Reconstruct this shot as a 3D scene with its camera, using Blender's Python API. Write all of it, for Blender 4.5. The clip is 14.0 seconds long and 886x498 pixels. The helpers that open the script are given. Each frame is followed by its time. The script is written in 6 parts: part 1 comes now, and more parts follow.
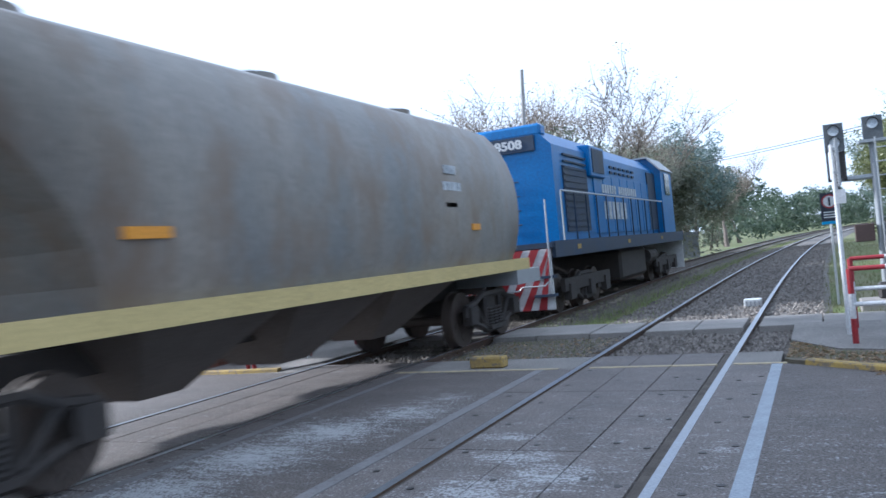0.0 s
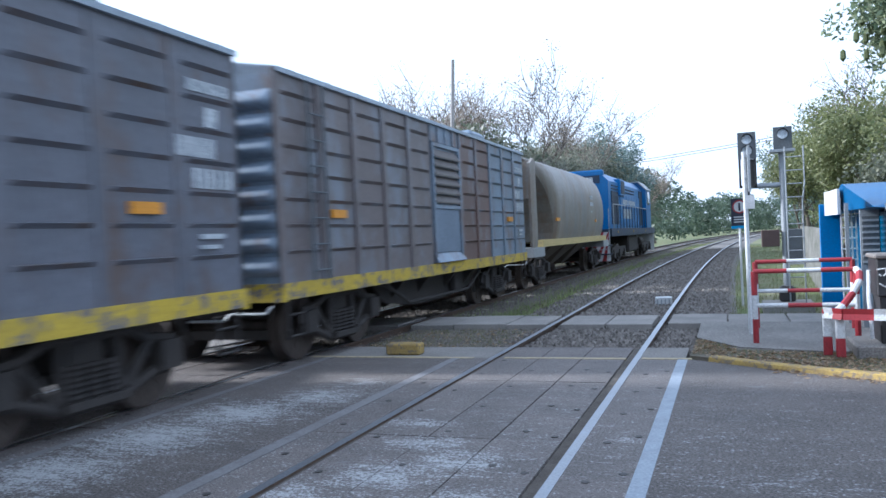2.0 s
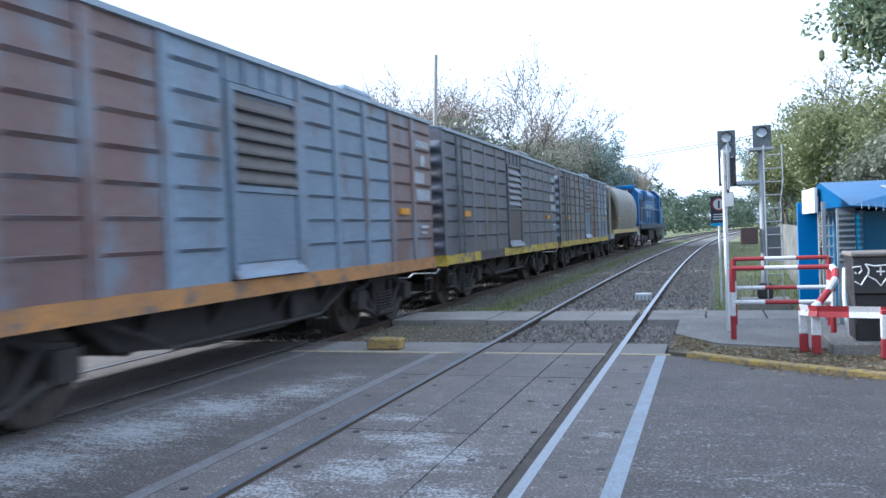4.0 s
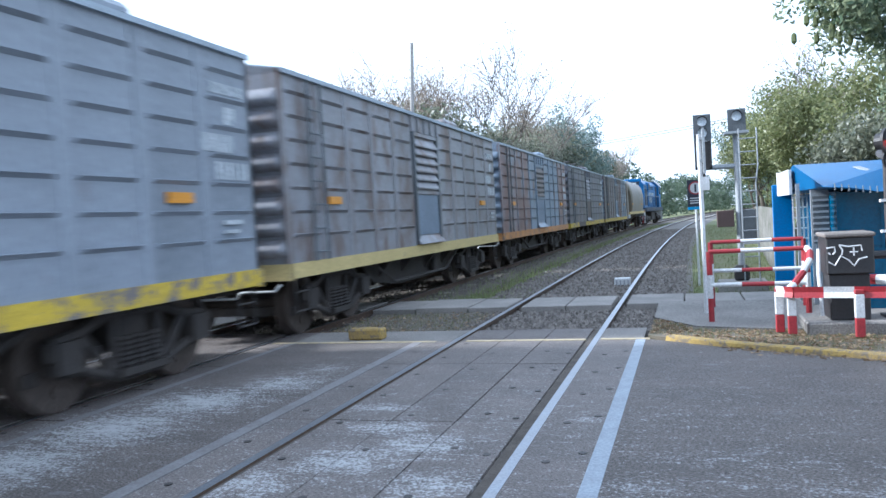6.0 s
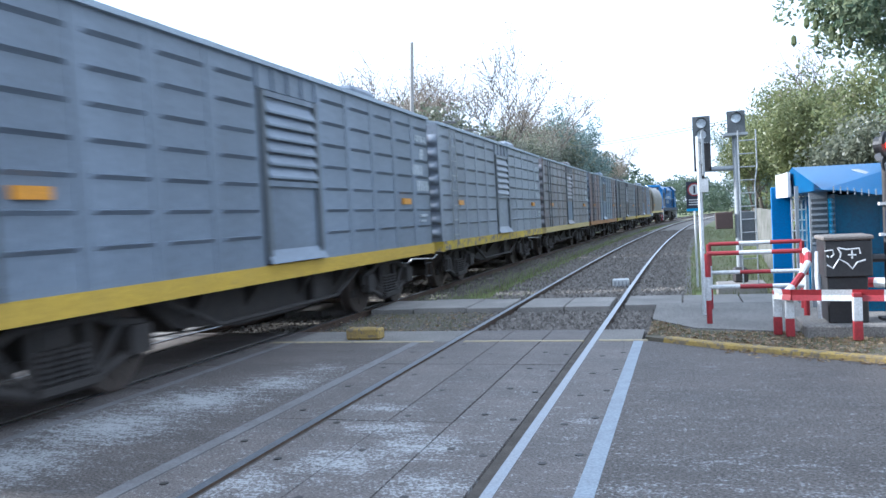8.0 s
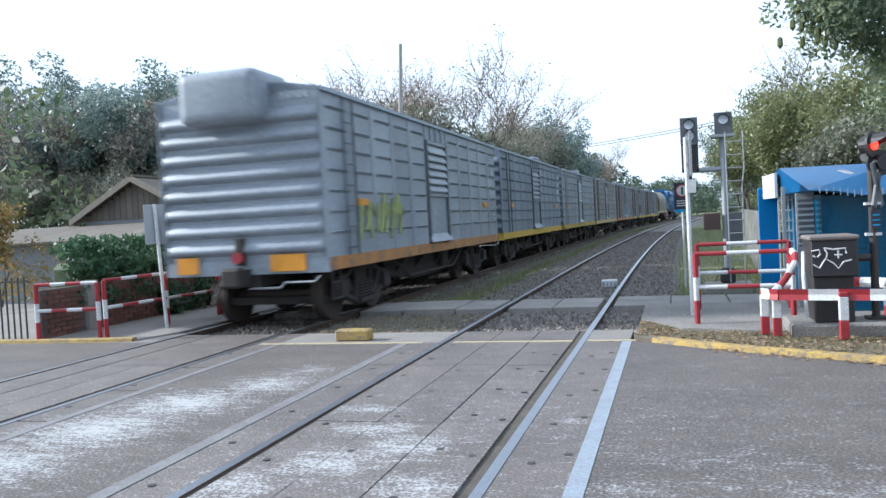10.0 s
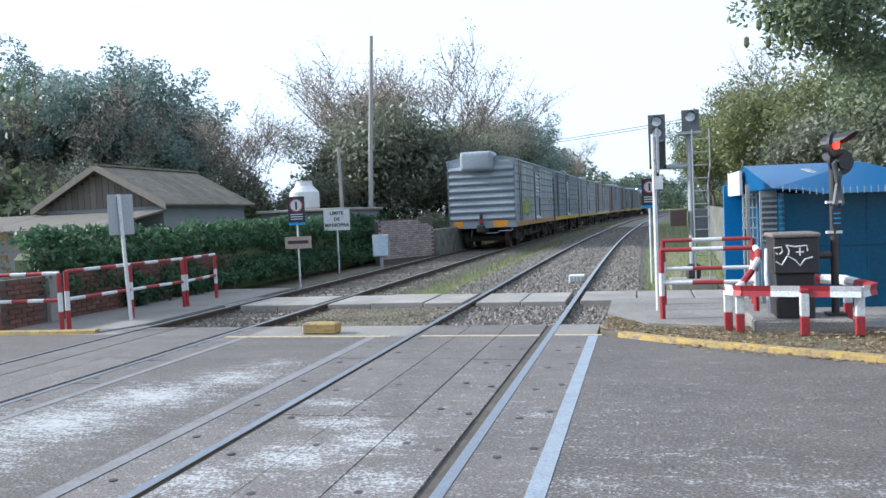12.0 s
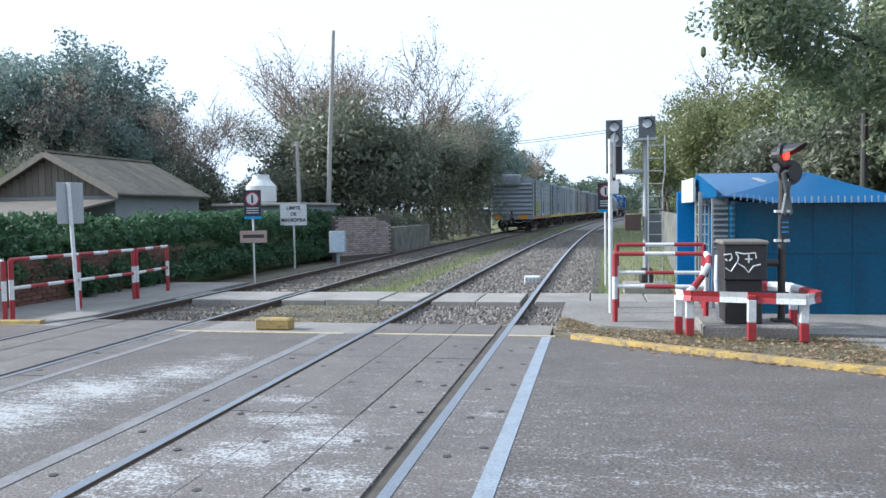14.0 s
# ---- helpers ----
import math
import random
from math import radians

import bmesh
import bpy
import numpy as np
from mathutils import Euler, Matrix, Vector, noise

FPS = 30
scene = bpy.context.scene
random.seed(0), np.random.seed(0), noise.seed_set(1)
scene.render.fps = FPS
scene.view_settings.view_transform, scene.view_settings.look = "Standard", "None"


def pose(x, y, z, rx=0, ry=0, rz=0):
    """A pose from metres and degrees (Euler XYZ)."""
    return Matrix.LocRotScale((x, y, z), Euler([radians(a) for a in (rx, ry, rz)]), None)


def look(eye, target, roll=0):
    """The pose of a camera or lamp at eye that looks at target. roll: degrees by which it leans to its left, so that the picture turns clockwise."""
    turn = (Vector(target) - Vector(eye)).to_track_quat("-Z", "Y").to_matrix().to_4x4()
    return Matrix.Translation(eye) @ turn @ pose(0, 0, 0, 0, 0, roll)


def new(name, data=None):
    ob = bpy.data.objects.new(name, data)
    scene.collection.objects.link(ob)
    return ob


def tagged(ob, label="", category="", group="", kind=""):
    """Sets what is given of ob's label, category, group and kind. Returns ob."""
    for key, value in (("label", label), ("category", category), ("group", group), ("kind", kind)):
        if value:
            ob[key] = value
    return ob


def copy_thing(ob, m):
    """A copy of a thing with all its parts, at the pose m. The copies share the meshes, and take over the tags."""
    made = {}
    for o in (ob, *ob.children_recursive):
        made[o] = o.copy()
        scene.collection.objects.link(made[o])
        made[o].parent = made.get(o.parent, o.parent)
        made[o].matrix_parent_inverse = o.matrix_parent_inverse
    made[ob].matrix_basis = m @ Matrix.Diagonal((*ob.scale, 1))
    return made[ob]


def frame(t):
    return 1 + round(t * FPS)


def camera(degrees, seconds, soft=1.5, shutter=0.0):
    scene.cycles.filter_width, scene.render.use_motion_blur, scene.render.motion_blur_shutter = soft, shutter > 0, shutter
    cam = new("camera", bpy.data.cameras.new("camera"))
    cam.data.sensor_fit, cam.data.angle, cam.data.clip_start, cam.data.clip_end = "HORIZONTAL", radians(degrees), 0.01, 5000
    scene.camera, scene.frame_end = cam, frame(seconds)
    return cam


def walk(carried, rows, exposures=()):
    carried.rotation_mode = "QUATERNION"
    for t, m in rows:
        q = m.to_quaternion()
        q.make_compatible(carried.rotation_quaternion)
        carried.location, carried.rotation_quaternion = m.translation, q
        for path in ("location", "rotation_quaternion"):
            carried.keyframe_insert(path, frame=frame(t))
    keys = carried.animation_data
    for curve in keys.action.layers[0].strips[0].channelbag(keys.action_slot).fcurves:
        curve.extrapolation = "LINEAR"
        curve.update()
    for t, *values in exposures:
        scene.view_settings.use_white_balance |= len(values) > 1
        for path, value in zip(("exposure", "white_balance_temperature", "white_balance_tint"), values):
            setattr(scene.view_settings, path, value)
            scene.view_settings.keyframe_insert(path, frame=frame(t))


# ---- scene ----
cam = camera(58.8, 14.0, soft=1.5, shutter=0.5)
PATH = [
    (0, pose(1.066, -0.012, 1.528, 90.55, 5.44, 25.62)),
    (0.5, pose(1.046, -0.015, 1.507, 90.67, 5.38, 23.67)),
    (1, pose(1.071, -0.023, 1.501, 89.95, 4.29, 22.51)),
    (1.5, pose(1.066, -0.005, 1.503, 89.82, 3.53, 21.23)),
    (2, pose(1.076, 0.006, 1.506, 89.29, 2.68, 19.99)),
    (2.5, pose(1.085, 0.002, 1.500, 89.21, 2.65, 19.71)),
    (3, pose(1.082, 0.005, 1.503, 89.03, 2.27, 19.60)),
    (5.5, pose(1.099, -0.007, 1.512, 88.40, 3.17, 17.32)),
    (6, pose(1.097, -0.011, 1.517, 87.95, 3.40, 17.20)),
    (6.5, pose(1.088, -0.002, 1.508, 88.12, 3.46, 17.10)),
    (7, pose(1.097, 0.001, 1.512, 87.89, 3.16, 17.33)),
    (7.5, pose(1.099, -0.006, 1.515, 87.71, 2.96, 17.21)),
    (8, pose(1.101, -0.003, 1.523, 87.92, 3.01, 17.13)),
    (10.5, pose(1.104, -0.000, 1.509, 87.97, 2.99, 15.98)),
    (11, pose(1.110, 0.002, 1.515, 87.82, 2.81, 15.42)),
    (11.5, pose(1.104, 0.012, 1.516, 87.49, 2.69, 14.54)),
    (12, pose(1.112, 0.007, 1.517, 87.42, 2.50, 14.13)),
    (12.5, pose(1.116, 0.007, 1.525, 87.26, 1.72, 13.04)),
    (13, pose(1.113, 0.016, 1.515, 87.33, 0.98, 11.67)),
    (13.5, pose(1.119, 0.017, 1.520, 87.29, 0.87, 11.18)),
    (14, pose(1.122, 0.014, 1.516, 87.23, 0.84, 11.10)),
]
EXPOSURE = [(0, 0.88, 5050, 9), (3, 1.06, 5000, 8), (6.5, 1.28, 5080, 7), (8, 1.3, 5080, 7), (10.5, 0.76, 5300, 6), (14, 0.78, 5300, 6)]
walk(cam, PATH, EXPOSURE)

# ---- world and sun ----
SUN_AZ, SUN_EL = radians(-95), radians(28)   # veiled low sun along the road, beyond the train
world = bpy.data.worlds.new("sky")
scene.world = world
world.use_nodes = True
wn, wl = world.node_tree.nodes, world.node_tree.links
sky = wn.new("ShaderNodeTexSky")
sky.sky_type, sky.sun_disc = "NISHITA", False
sky.sun_elevation, sky.sun_rotation = SUN_EL, SUN_AZ
sky.air_density, sky.dust_density, sky.ozone_density = 1.0, 6.0, 1.0
veil = wn.new("ShaderNodeMix")
veil.data_type = "RGBA"
veil.inputs[0].default_value = 0.82
veil.inputs[7].default_value = (11.4, 11.7, 12.1, 1)   # thin bright cloud
wl.new(sky.outputs[0], veil.inputs[6])
wl.new(veil.outputs[2], wn["Background"].inputs[0])
wn["Background"].inputs[1].default_value = 0.07
sun_data = bpy.data.lights.new("sun", "SUN")
sun_data.energy, sun_data.angle, sun_data.color = 4.6, radians(5.5), (1.0, 0.88, 0.74)
sun = new("sun", sun_data)
sun.matrix_world = look((math.sin(SUN_AZ) * 50, math.cos(SUN_AZ) * 50, 50 * math.tan(SUN_EL)), (0, 0, 0))

# ---- materials ----
MATS = {}


def mat(name, base, rough=0.7, metal=0.0, other=None, amount=0.5, scale=3.0, fine=40.0, bump=0.2, patch=None, level=0.55,
        rnd=0.0, glow=0.0, stretch=(1, 1, 1), soft=0.06, coarse=0.31):
    """Procedural surface: base blended to 'other' by large noise, fine grain, worn patches, relief."""
    if name in MATS:
        return MATS[name]
    m = bpy.data.materials.new(name)
    m.use_nodes = True
    n, l = m.node_tree.nodes, m.node_tree.links
    b = n["Principled BSDF"]
    b.inputs["Roughness"].default_value, b.inputs["Metallic"].default_value = rough, metal
    tc, mp = n.new("ShaderNodeTexCoord"), n.new("ShaderNodeMapping")
    mp.inputs["Scale"].default_value = stretch
    l.new(tc.outputs["Object"], mp.inputs[0])
    big, small = n.new("ShaderNodeTexNoise"), n.new("ShaderNodeTexNoise")
    big.inputs["Scale"].default_value, big.inputs["Detail"].default_value = scale, 6
    small.inputs["Scale"].default_value, small.inputs["Detail"].default_value = fine, 7
    small.inputs["Roughness"].default_value = 0.72
    for t in (big, small):
        l.new(mp.outputs[0], t.inputs["Vector"])
    if rnd:
        info, add = n.new("ShaderNodeObjectInfo"), n.new("ShaderNodeVectorMath")
        add.operation = "ADD"
        sc = n.new("ShaderNodeVectorMath")
        sc.operation = "SCALE"
        sc.inputs[0].default_value, = ((37.0, 17.0, 29.0),)
        l.new(info.outputs["Random"], sc.inputs["Scale"])
        l.new(mp.outputs[0], add.inputs[0])
        l.new(sc.outputs[0], add.inputs[1])
        l.new(add.outputs[0], big.inputs["Vector"])
    o = other or tuple(c * 0.7 for c in base)
    mix = n.new("ShaderNodeMix")
    mix.data_type = "RGBA"
    mix.inputs[6].default_value, mix.inputs[7].default_value = (*base, 1), (*o, 1)
    ramp = n.new("ShaderNodeMapRange")
    ramp.inputs[1].default_value, ramp.inputs[2].default_value = 0.35, 0.65
    ramp.inputs[4].default_value = amount
    l.new(big.outputs[0], ramp.inputs[0])
    l.new(ramp.outputs[0], mix.inputs[0])
    out = mix.outputs[2]
    grain = n.new("ShaderNodeMix")
    grain.data_type, grain.blend_type = "RGBA", "MULTIPLY"
    gr = n.new("ShaderNodeMapRange")
    gr.inputs[1].default_value, gr.inputs[2].default_value = (0.3, 0.7) if coarse < 0.4 else (0.39, 0.61)
    gr.inputs[3].default_value, gr.inputs[4].default_value = 1 - coarse, 1 + coarse
    l.new(small.outputs[0], gr.inputs[0])
    l.new(out, grain.inputs[6])
    l.new(gr.outputs[0], grain.inputs[7])
    grain.inputs[0].default_value = 1.0
    out = grain.outputs[2]
    if patch:
        pn = n.new("ShaderNodeTexNoise")
        pn.inputs["Scale"].default_value, pn.inputs["Detail"].default_value, pn.inputs["Roughness"].default_value = scale * 2.3, 9, 0.7
        l.new((add.outputs[0] if rnd else mp.outputs[0]), pn.inputs["Vector"])
        pr = n.new("ShaderNodeMapRange")
        pr.inputs[1].default_value, pr.inputs[2].default_value = level, level + soft
        l.new(pn.outputs[0], pr.inputs[0])
        pm = n.new("ShaderNodeMix")
        pm.data_type = "RGBA"
        pm.inputs[7].default_value = (*patch, 1)
        l.new(out, pm.inputs[6])
        l.new(pr.outputs[0], pm.inputs[0])
        out = pm.outputs[2]
    if rnd:
        hv, vr = n.new("ShaderNodeHueSaturation"), n.new("ShaderNodeMapRange")
        vr.inputs[3].default_value, vr.inputs[4].default_value = 1 - rnd, 1 + rnd
        l.new(info.outputs["Random"], vr.inputs[0])
        l.new(vr.outputs[0], hv.inputs["Value"])
        l.new(out, hv.inputs["Color"])
        out = hv.outputs[0]
    l.new(out, b.inputs["Base Color"])
    if bump:
        bp = n.new("ShaderNodeBump")
        bp.inputs["Strength"].default_value, bp.inputs["Distance"].default_value = bump, 0.02
        l.new(small.outputs[0], bp.inputs["Height"])
        l.new(bp.outputs[0], b.inputs["Normal"])
    if glow:
        b.inputs["Emission Color"].default_value = (*base, 1)
        b.inputs["Emission Strength"].default_value = glow
    MATS[name] = m
    return m


def powdered(m, spots, colour=(0.49, 0.495, 0.505)):
    """Spilled white powder, smeared along the road (x), in spots of x, y, half lengths and turn."""
    n, l = m.node_tree.nodes, m.node_tree.links
    b = n["Principled BSDF"]
    tc = n.new("ShaderNodeTexCoord")
    last = None
    for x, y, rx, ry, turn, k in spots:
        mp, gr, mu = n.new("ShaderNodeMapping"), n.new("ShaderNodeTexGradient"), n.new("ShaderNodeMath")
        mp.vector_type, gr.gradient_type, mu.operation = "TEXTURE", "SPHERICAL", "MULTIPLY"
        mp.inputs["Location"].default_value, mp.inputs["Rotation"].default_value, mp.inputs["Scale"].default_value = (x, y, 0), (0, 0, radians(turn)), (rx, ry, 8)
        mu.inputs[1].default_value = k * 1.3
        l.new(tc.outputs["Object"], mp.inputs[0])
        l.new(mp.outputs[0], gr.inputs[0])
        l.new(gr.outputs[1], mu.inputs[0])
        if last:
            mx = n.new("ShaderNodeMath")
            mx.operation = "MAXIMUM"
            l.new(last, mx.inputs[0])
            l.new(mu.outputs[0], mx.inputs[1])
            last = mx.outputs[0]
        else:
            last = mu.outputs[0]
    mp, ns, grit, both = n.new("ShaderNodeMapping"), n.new("ShaderNodeTexNoise"), n.new("ShaderNodeTexNoise"), n.new("ShaderNodeMix")
    mp.inputs["Scale"].default_value = (1.0, 2.2, 1)
    ns.inputs["Scale"].default_value, ns.inputs["Detail"].default_value, ns.inputs["Roughness"].default_value = 5.0, 12, 0.8
    grit.inputs["Scale"].default_value, grit.inputs["Detail"].default_value, grit.inputs["Roughness"].default_value = 38.0, 5, 0.75
    l.new(tc.outputs["Object"], mp.inputs[0])
    l.new(mp.outputs[0], ns.inputs["Vector"])
    l.new(tc.outputs["Object"], grit.inputs["Vector"])
    both.inputs[0].default_value = 0.55
    l.new(ns.outputs[0], both.inputs[2])
    l.new(grit.outputs[0], both.inputs[3])
    ct = n.new("ShaderNodeMapRange")
    ct.clamp = False
    ct.inputs[1].default_value, ct.inputs[2].default_value, ct.inputs[3].default_value, ct.inputs[4].default_value = 0.41, 0.59, 0.1, 0.9
    l.new(both.outputs[0], ct.inputs[0])
    ad, rg, mix = n.new("ShaderNodeMath"), n.new("ShaderNodeMapRange"), n.new("ShaderNodeMix")
    ad.operation, mix.data_type = "ADD", "RGBA"
    l.new(last, ad.inputs[0])
    l.new(ct.outputs[0], ad.inputs[1])
    rg.inputs[1].default_value, rg.inputs[2].default_value, rg.inputs[4].default_value = 0.82, 1.16, 0.9
    l.new(ad.outputs[0], rg.inputs[0])
    l.new(rg.outputs[0], mix.inputs[0])
    l.new(b.inputs["Base Color"].links[0].from_socket, mix.inputs[6])
    mix.inputs[7].default_value = (*colour, 1)
    l.new(mix.outputs[2], b.inputs["Base Color"])


def leaf_mat(name, base, other, rough=0.55, thin=0.45):
    """Leaves: colour varies leaf by leaf, a little light passes through."""
    m = bpy.data.materials.new(name)
    m.use_nodes = True
    n, l = m.node_tree.nodes, m.node_tree.links
    b = n["Principled BSDF"]
    b.inputs["Roughness"].default_value = rough
    geo, mix = n.new("ShaderNodeNewGeometry"), n.new("ShaderNodeMix")
    mix.data_type = "RGBA"
    mix.inputs[6].default_value, mix.inputs[7].default_value = (*base, 1), (*other, 1)
    l.new(geo.outputs["Random Per Island"], mix.inputs[0])
    l.new(mix.outputs[2], b.inputs["Base Color"])
    tr, add = n.new("ShaderNodeBsdfTranslucent"), n.new("ShaderNodeMixShader")
    l.new(mix.outputs[2], tr.inputs[0])
    add.inputs[0].default_value = thin
    l.new(b.outputs[0], add.inputs[1])
    l.new(tr.outputs[0], add.inputs[2])
    l.new(add.outputs[0], n["Material Output"].inputs[0])
    return m


M_ASPHALT = mat("asphalt", (0.134, 0.115, 0.105), 0.68, other=(0.092, 0.08, 0.074), scale=0.8, fine=42, bump=1.0, coarse=0.85,
                patch=(0.17, 0.162, 0.163), level=0.6, amount=0.8, stretch=(1.1, 2.2, 1))
M_CONCRETE = mat("concrete_slab", (0.27, 0.25, 0.23), 0.85, other=(0.165, 0.155, 0.145), scale=1.6, fine=50, bump=0.3, rnd=0.08, amount=0.7)
M_PAVE = mat("worn_pavement", (0.215, 0.20, 0.185), 0.85, other=(0.145, 0.135, 0.125), scale=1.3, fine=50, bump=0.35, rnd=0.08, amount=0.8, coarse=0.4)
M_PANEL = mat("crossing_panel", (0.152, 0.131, 0.121), 0.66, other=(0.105, 0.092, 0.086), scale=1.2, fine=45, bump=0.7, coarse=0.7,
              patch=(0.19, 0.18, 0.182), level=0.61, rnd=0.06, amount=0.8, stretch=(1.1, 2.2, 1))
SPOTS = [(0.0, 5.5, 10.0, 5.0, 0, 0.14), (-3.5, 4.2, 1.1, 1.1, 0, 0.54), (-3.4, 5.2, 1.1, 1.2, 10, 0.55), (-3.2, 6.1, 1.1, 1.0, 20, 0.55), (-2.8, 6.9, 0.9, 0.9, 0, 0.46), (-2.7, 7.6, 0.7, 0.6, 0, 0.34),
         (-1.5, 4.1, 0.6, 0.7, 0, 0.42), (-1.1, 4.6, 0.7, 0.6, 30, 0.48), (-0.7, 5.0, 0.6, 0.6, 0, 0.46), (-1.1, 5.4, 0.7, 0.4, 0, 0.44), (-1.4, 6.0, 0.6, 0.3, 0, 0.42), (-0.4, 4.2, 0.7, 0.5, 0, 0.42),
         (1.3, 4.9, 1.5, 0.45, -6, 0.24), (2.0, 4.4, 2.2, 0.5, -6, 0.26), (0.34, 5.75, 0.4, 0.16, 0, 0.32), (0.9, 5.9, 0.45, 0.14, 0, 0.28), (0.8, 4.3, 0.8, 0.5, 0, 0.3),
         (4.5, 4.9, 2.5, 0.5, -6, 0.22), (-3.5, 3.2, 2.0, 0.8, 0, 0.42), (1.0, 2.8, 3.0, 0.7, 0, 0.28)]
for surface in (M_ASPHALT, M_PANEL):
    powdered(surface, SPOTS)
M_SOIL = mat("soil", (0.155, 0.13, 0.10), 0.95, other=(0.09, 0.085, 0.055), scale=2, fine=60, bump=0.6, amount=0.9)
M_GRASSY = mat("grassy_ground", (0.17, 0.16, 0.09), 0.95, other=(0.11, 0.15, 0.045), scale=0.7, fine=30, bump=0.6, amount=0.95)
M_BALLAST = mat("ballast", (0.18, 0.165, 0.15), 0.9, other=(0.10, 0.09, 0.082), scale=8, fine=40, bump=0.8)
M_STONE = leaf_mat("ballast_stone", (0.10, 0.088, 0.08), (0.27, 0.245, 0.22), 0.9, 0.0)
M_GRAVELDARK = mat("dark_gravel", (0.15, 0.135, 0.12), 0.9, other=(0.08, 0.07, 0.06), scale=9, fine=60)
M_RAIL = mat("rail_steel", (0.30, 0.325, 0.37), 0.36, 0.85, other=(0.28, 0.285, 0.30), scale=6, fine=60, bump=0.05)
M_RAILSIDE = mat("rusty_rail", (0.10, 0.065, 0.045), 0.8, 0.2, other=(0.05, 0.04, 0.035), scale=10, fine=60)
M_STRIP = mat("galvanised_edge", (0.27, 0.305, 0.35), 0.6, 0.25, other=(0.19, 0.21, 0.24), scale=5, fine=50, bump=0.1)
M_STRIPOLD = mat("worn_edge", (0.20, 0.195, 0.20), 0.6, 0.2, other=(0.145, 0.135, 0.135), scale=3, fine=50, bump=0.1, patch=(0.15, 0.14, 0.14), level=0.55)
M_YELLOW = mat("yellow_kerb_paint", (0.36, 0.25, 0.065), 0.8, other=(0.24, 0.17, 0.07), scale=5, fine=40, patch=(0.17, 0.135, 0.095), level=0.52, amount=0.8, bump=0.4)
M_LINE = mat("faded_yellow_line", (0.40, 0.33, 0.20), 0.8, other=(0.24, 0.21, 0.16), scale=5, fine=40, patch=(0.2, 0.18, 0.17), level=0.55)
M_RED = mat("red_paint", (0.29, 0.020, 0.027), 0.5, other=(0.19, 0.02, 0.024), scale=8, fine=50, bump=0.08, patch=(0.5, 0.42, 0.38), level=0.7)
M_WHITE = mat("white_paint", (0.58, 0.59, 0.60), 0.55, other=(0.42, 0.42, 0.42), scale=8, fine=50, bump=0.08, patch=(0.32, 0.2, 0.14), level=0.7)
M_GREY = mat("grey_metal", (0.32, 0.34, 0.36), 0.5, 0.3, other=(0.28, 0.29, 0.30), scale=5, fine=50, bump=0.1)
M_DARK = mat("dark_metal", (0.035, 0.033, 0.033), 0.55, 0.2, other=(0.06, 0.05, 0.045), scale=5, fine=50, bump=0.15)
M_UNDER = mat("running_gear", (0.030, 0.027, 0.026), 0.8, 0.1, other=(0.055, 0.045, 0.038), scale=4, fine=40, bump=0.3, patch=(0.075, 0.06, 0.048), level=0.64)
M_WHEEL = mat("wheel_steel", (0.085, 0.068, 0.058), 0.65, 0.4, other=(0.045, 0.037, 0.032), scale=6, fine=40)
M_SHEDBLUE = mat("blue_sheet", (0.001, 0.064, 0.135), 0.12, other=(0.0015, 0.045, 0.10), scale=1.5, fine=30, bump=0.1)
M_SHEDBRIGHT = mat("bright_blue_panel", (0.006, 0.15, 0.41), 0.5, other=(0.005, 0.125, 0.34), scale=1.5, fine=30, bump=0.05)
M_SHEDROOF = mat("blue_roof_sheet", (0.002, 0.082, 0.22), 0.4, other=(0.002, 0.06, 0.165), scale=1.5, fine=30, bump=0.08)
M_DIRT = mat("packed_dirt", (0.10, 0.085, 0.072), 0.95, other=(0.03, 0.026, 0.022), scale=6, fine=60, bump=0.5)
M_GLASS = mat("dark_glass", (0.03, 0.04, 0.05), 0.08, 0.0, bump=0.0)
M_BARK = mat("bark", (0.10, 0.085, 0.07), 0.9, other=(0.06, 0.05, 0.04), scale=5, fine=30, bump=0.8, stretch=(1, 1, 0.3))
M_TWIG = mat("twig", (0.17, 0.14, 0.12), 0.9, other=(0.11, 0.09, 0.08), scale=5, fine=30, bump=0.2)
# darkened clay: dirt and the shadow on the low wall both sit in this colour
M_BRICK = mat("brick_clay", (0.13, 0.06, 0.045), 0.9, other=(0.075, 0.045, 0.035), scale=4, fine=50, rnd=0.2)
M_MORTAR = mat("mortar", (0.10, 0.085, 0.075), 0.95, scale=5)
M_PALEBRICK = mat("limewashed_brick", (0.36, 0.31, 0.30), 0.9, other=(0.17, 0.125, 0.115), scale=3, fine=40, rnd=0.15, amount=0.7)
M_ROOF = mat("old_roof_sheet", (0.18, 0.155, 0.118), 0.9, other=(0.11, 0.10, 0.08), scale=1.5, fine=20, rnd=0.12, patch=(0.085, 0.08, 0.065), level=0.56, bump=0.5, amount=0.8)
M_WALLGREY = mat("grey_plaster", (0.22, 0.235, 0.26), 0.85, other=(0.17, 0.18, 0.20), scale=1.5, fine=30)
# mossy wall surface; on the concrete fence its darkness stands in for shade
M_OLDWALL = mat("mossy_old_render", (0.17, 0.165, 0.155), 0.95, other=(0.08, 0.085, 0.065), scale=2.5, fine=25, bump=0.7, amount=0.9, patch=(0.22, 0.2, 0.19), level=0.6)
M_BOARD = mat("weathered_boards", (0.24, 0.21, 0.17), 0.85, other=(0.17, 0.15, 0.13), scale=3, fine=30, rnd=0.12, stretch=(4, 4, 0.6))
M_TANK = mat("white_plastic", (0.6, 0.61, 0.62), 0.5, other=(0.5, 0.5, 0.5), scale=3)
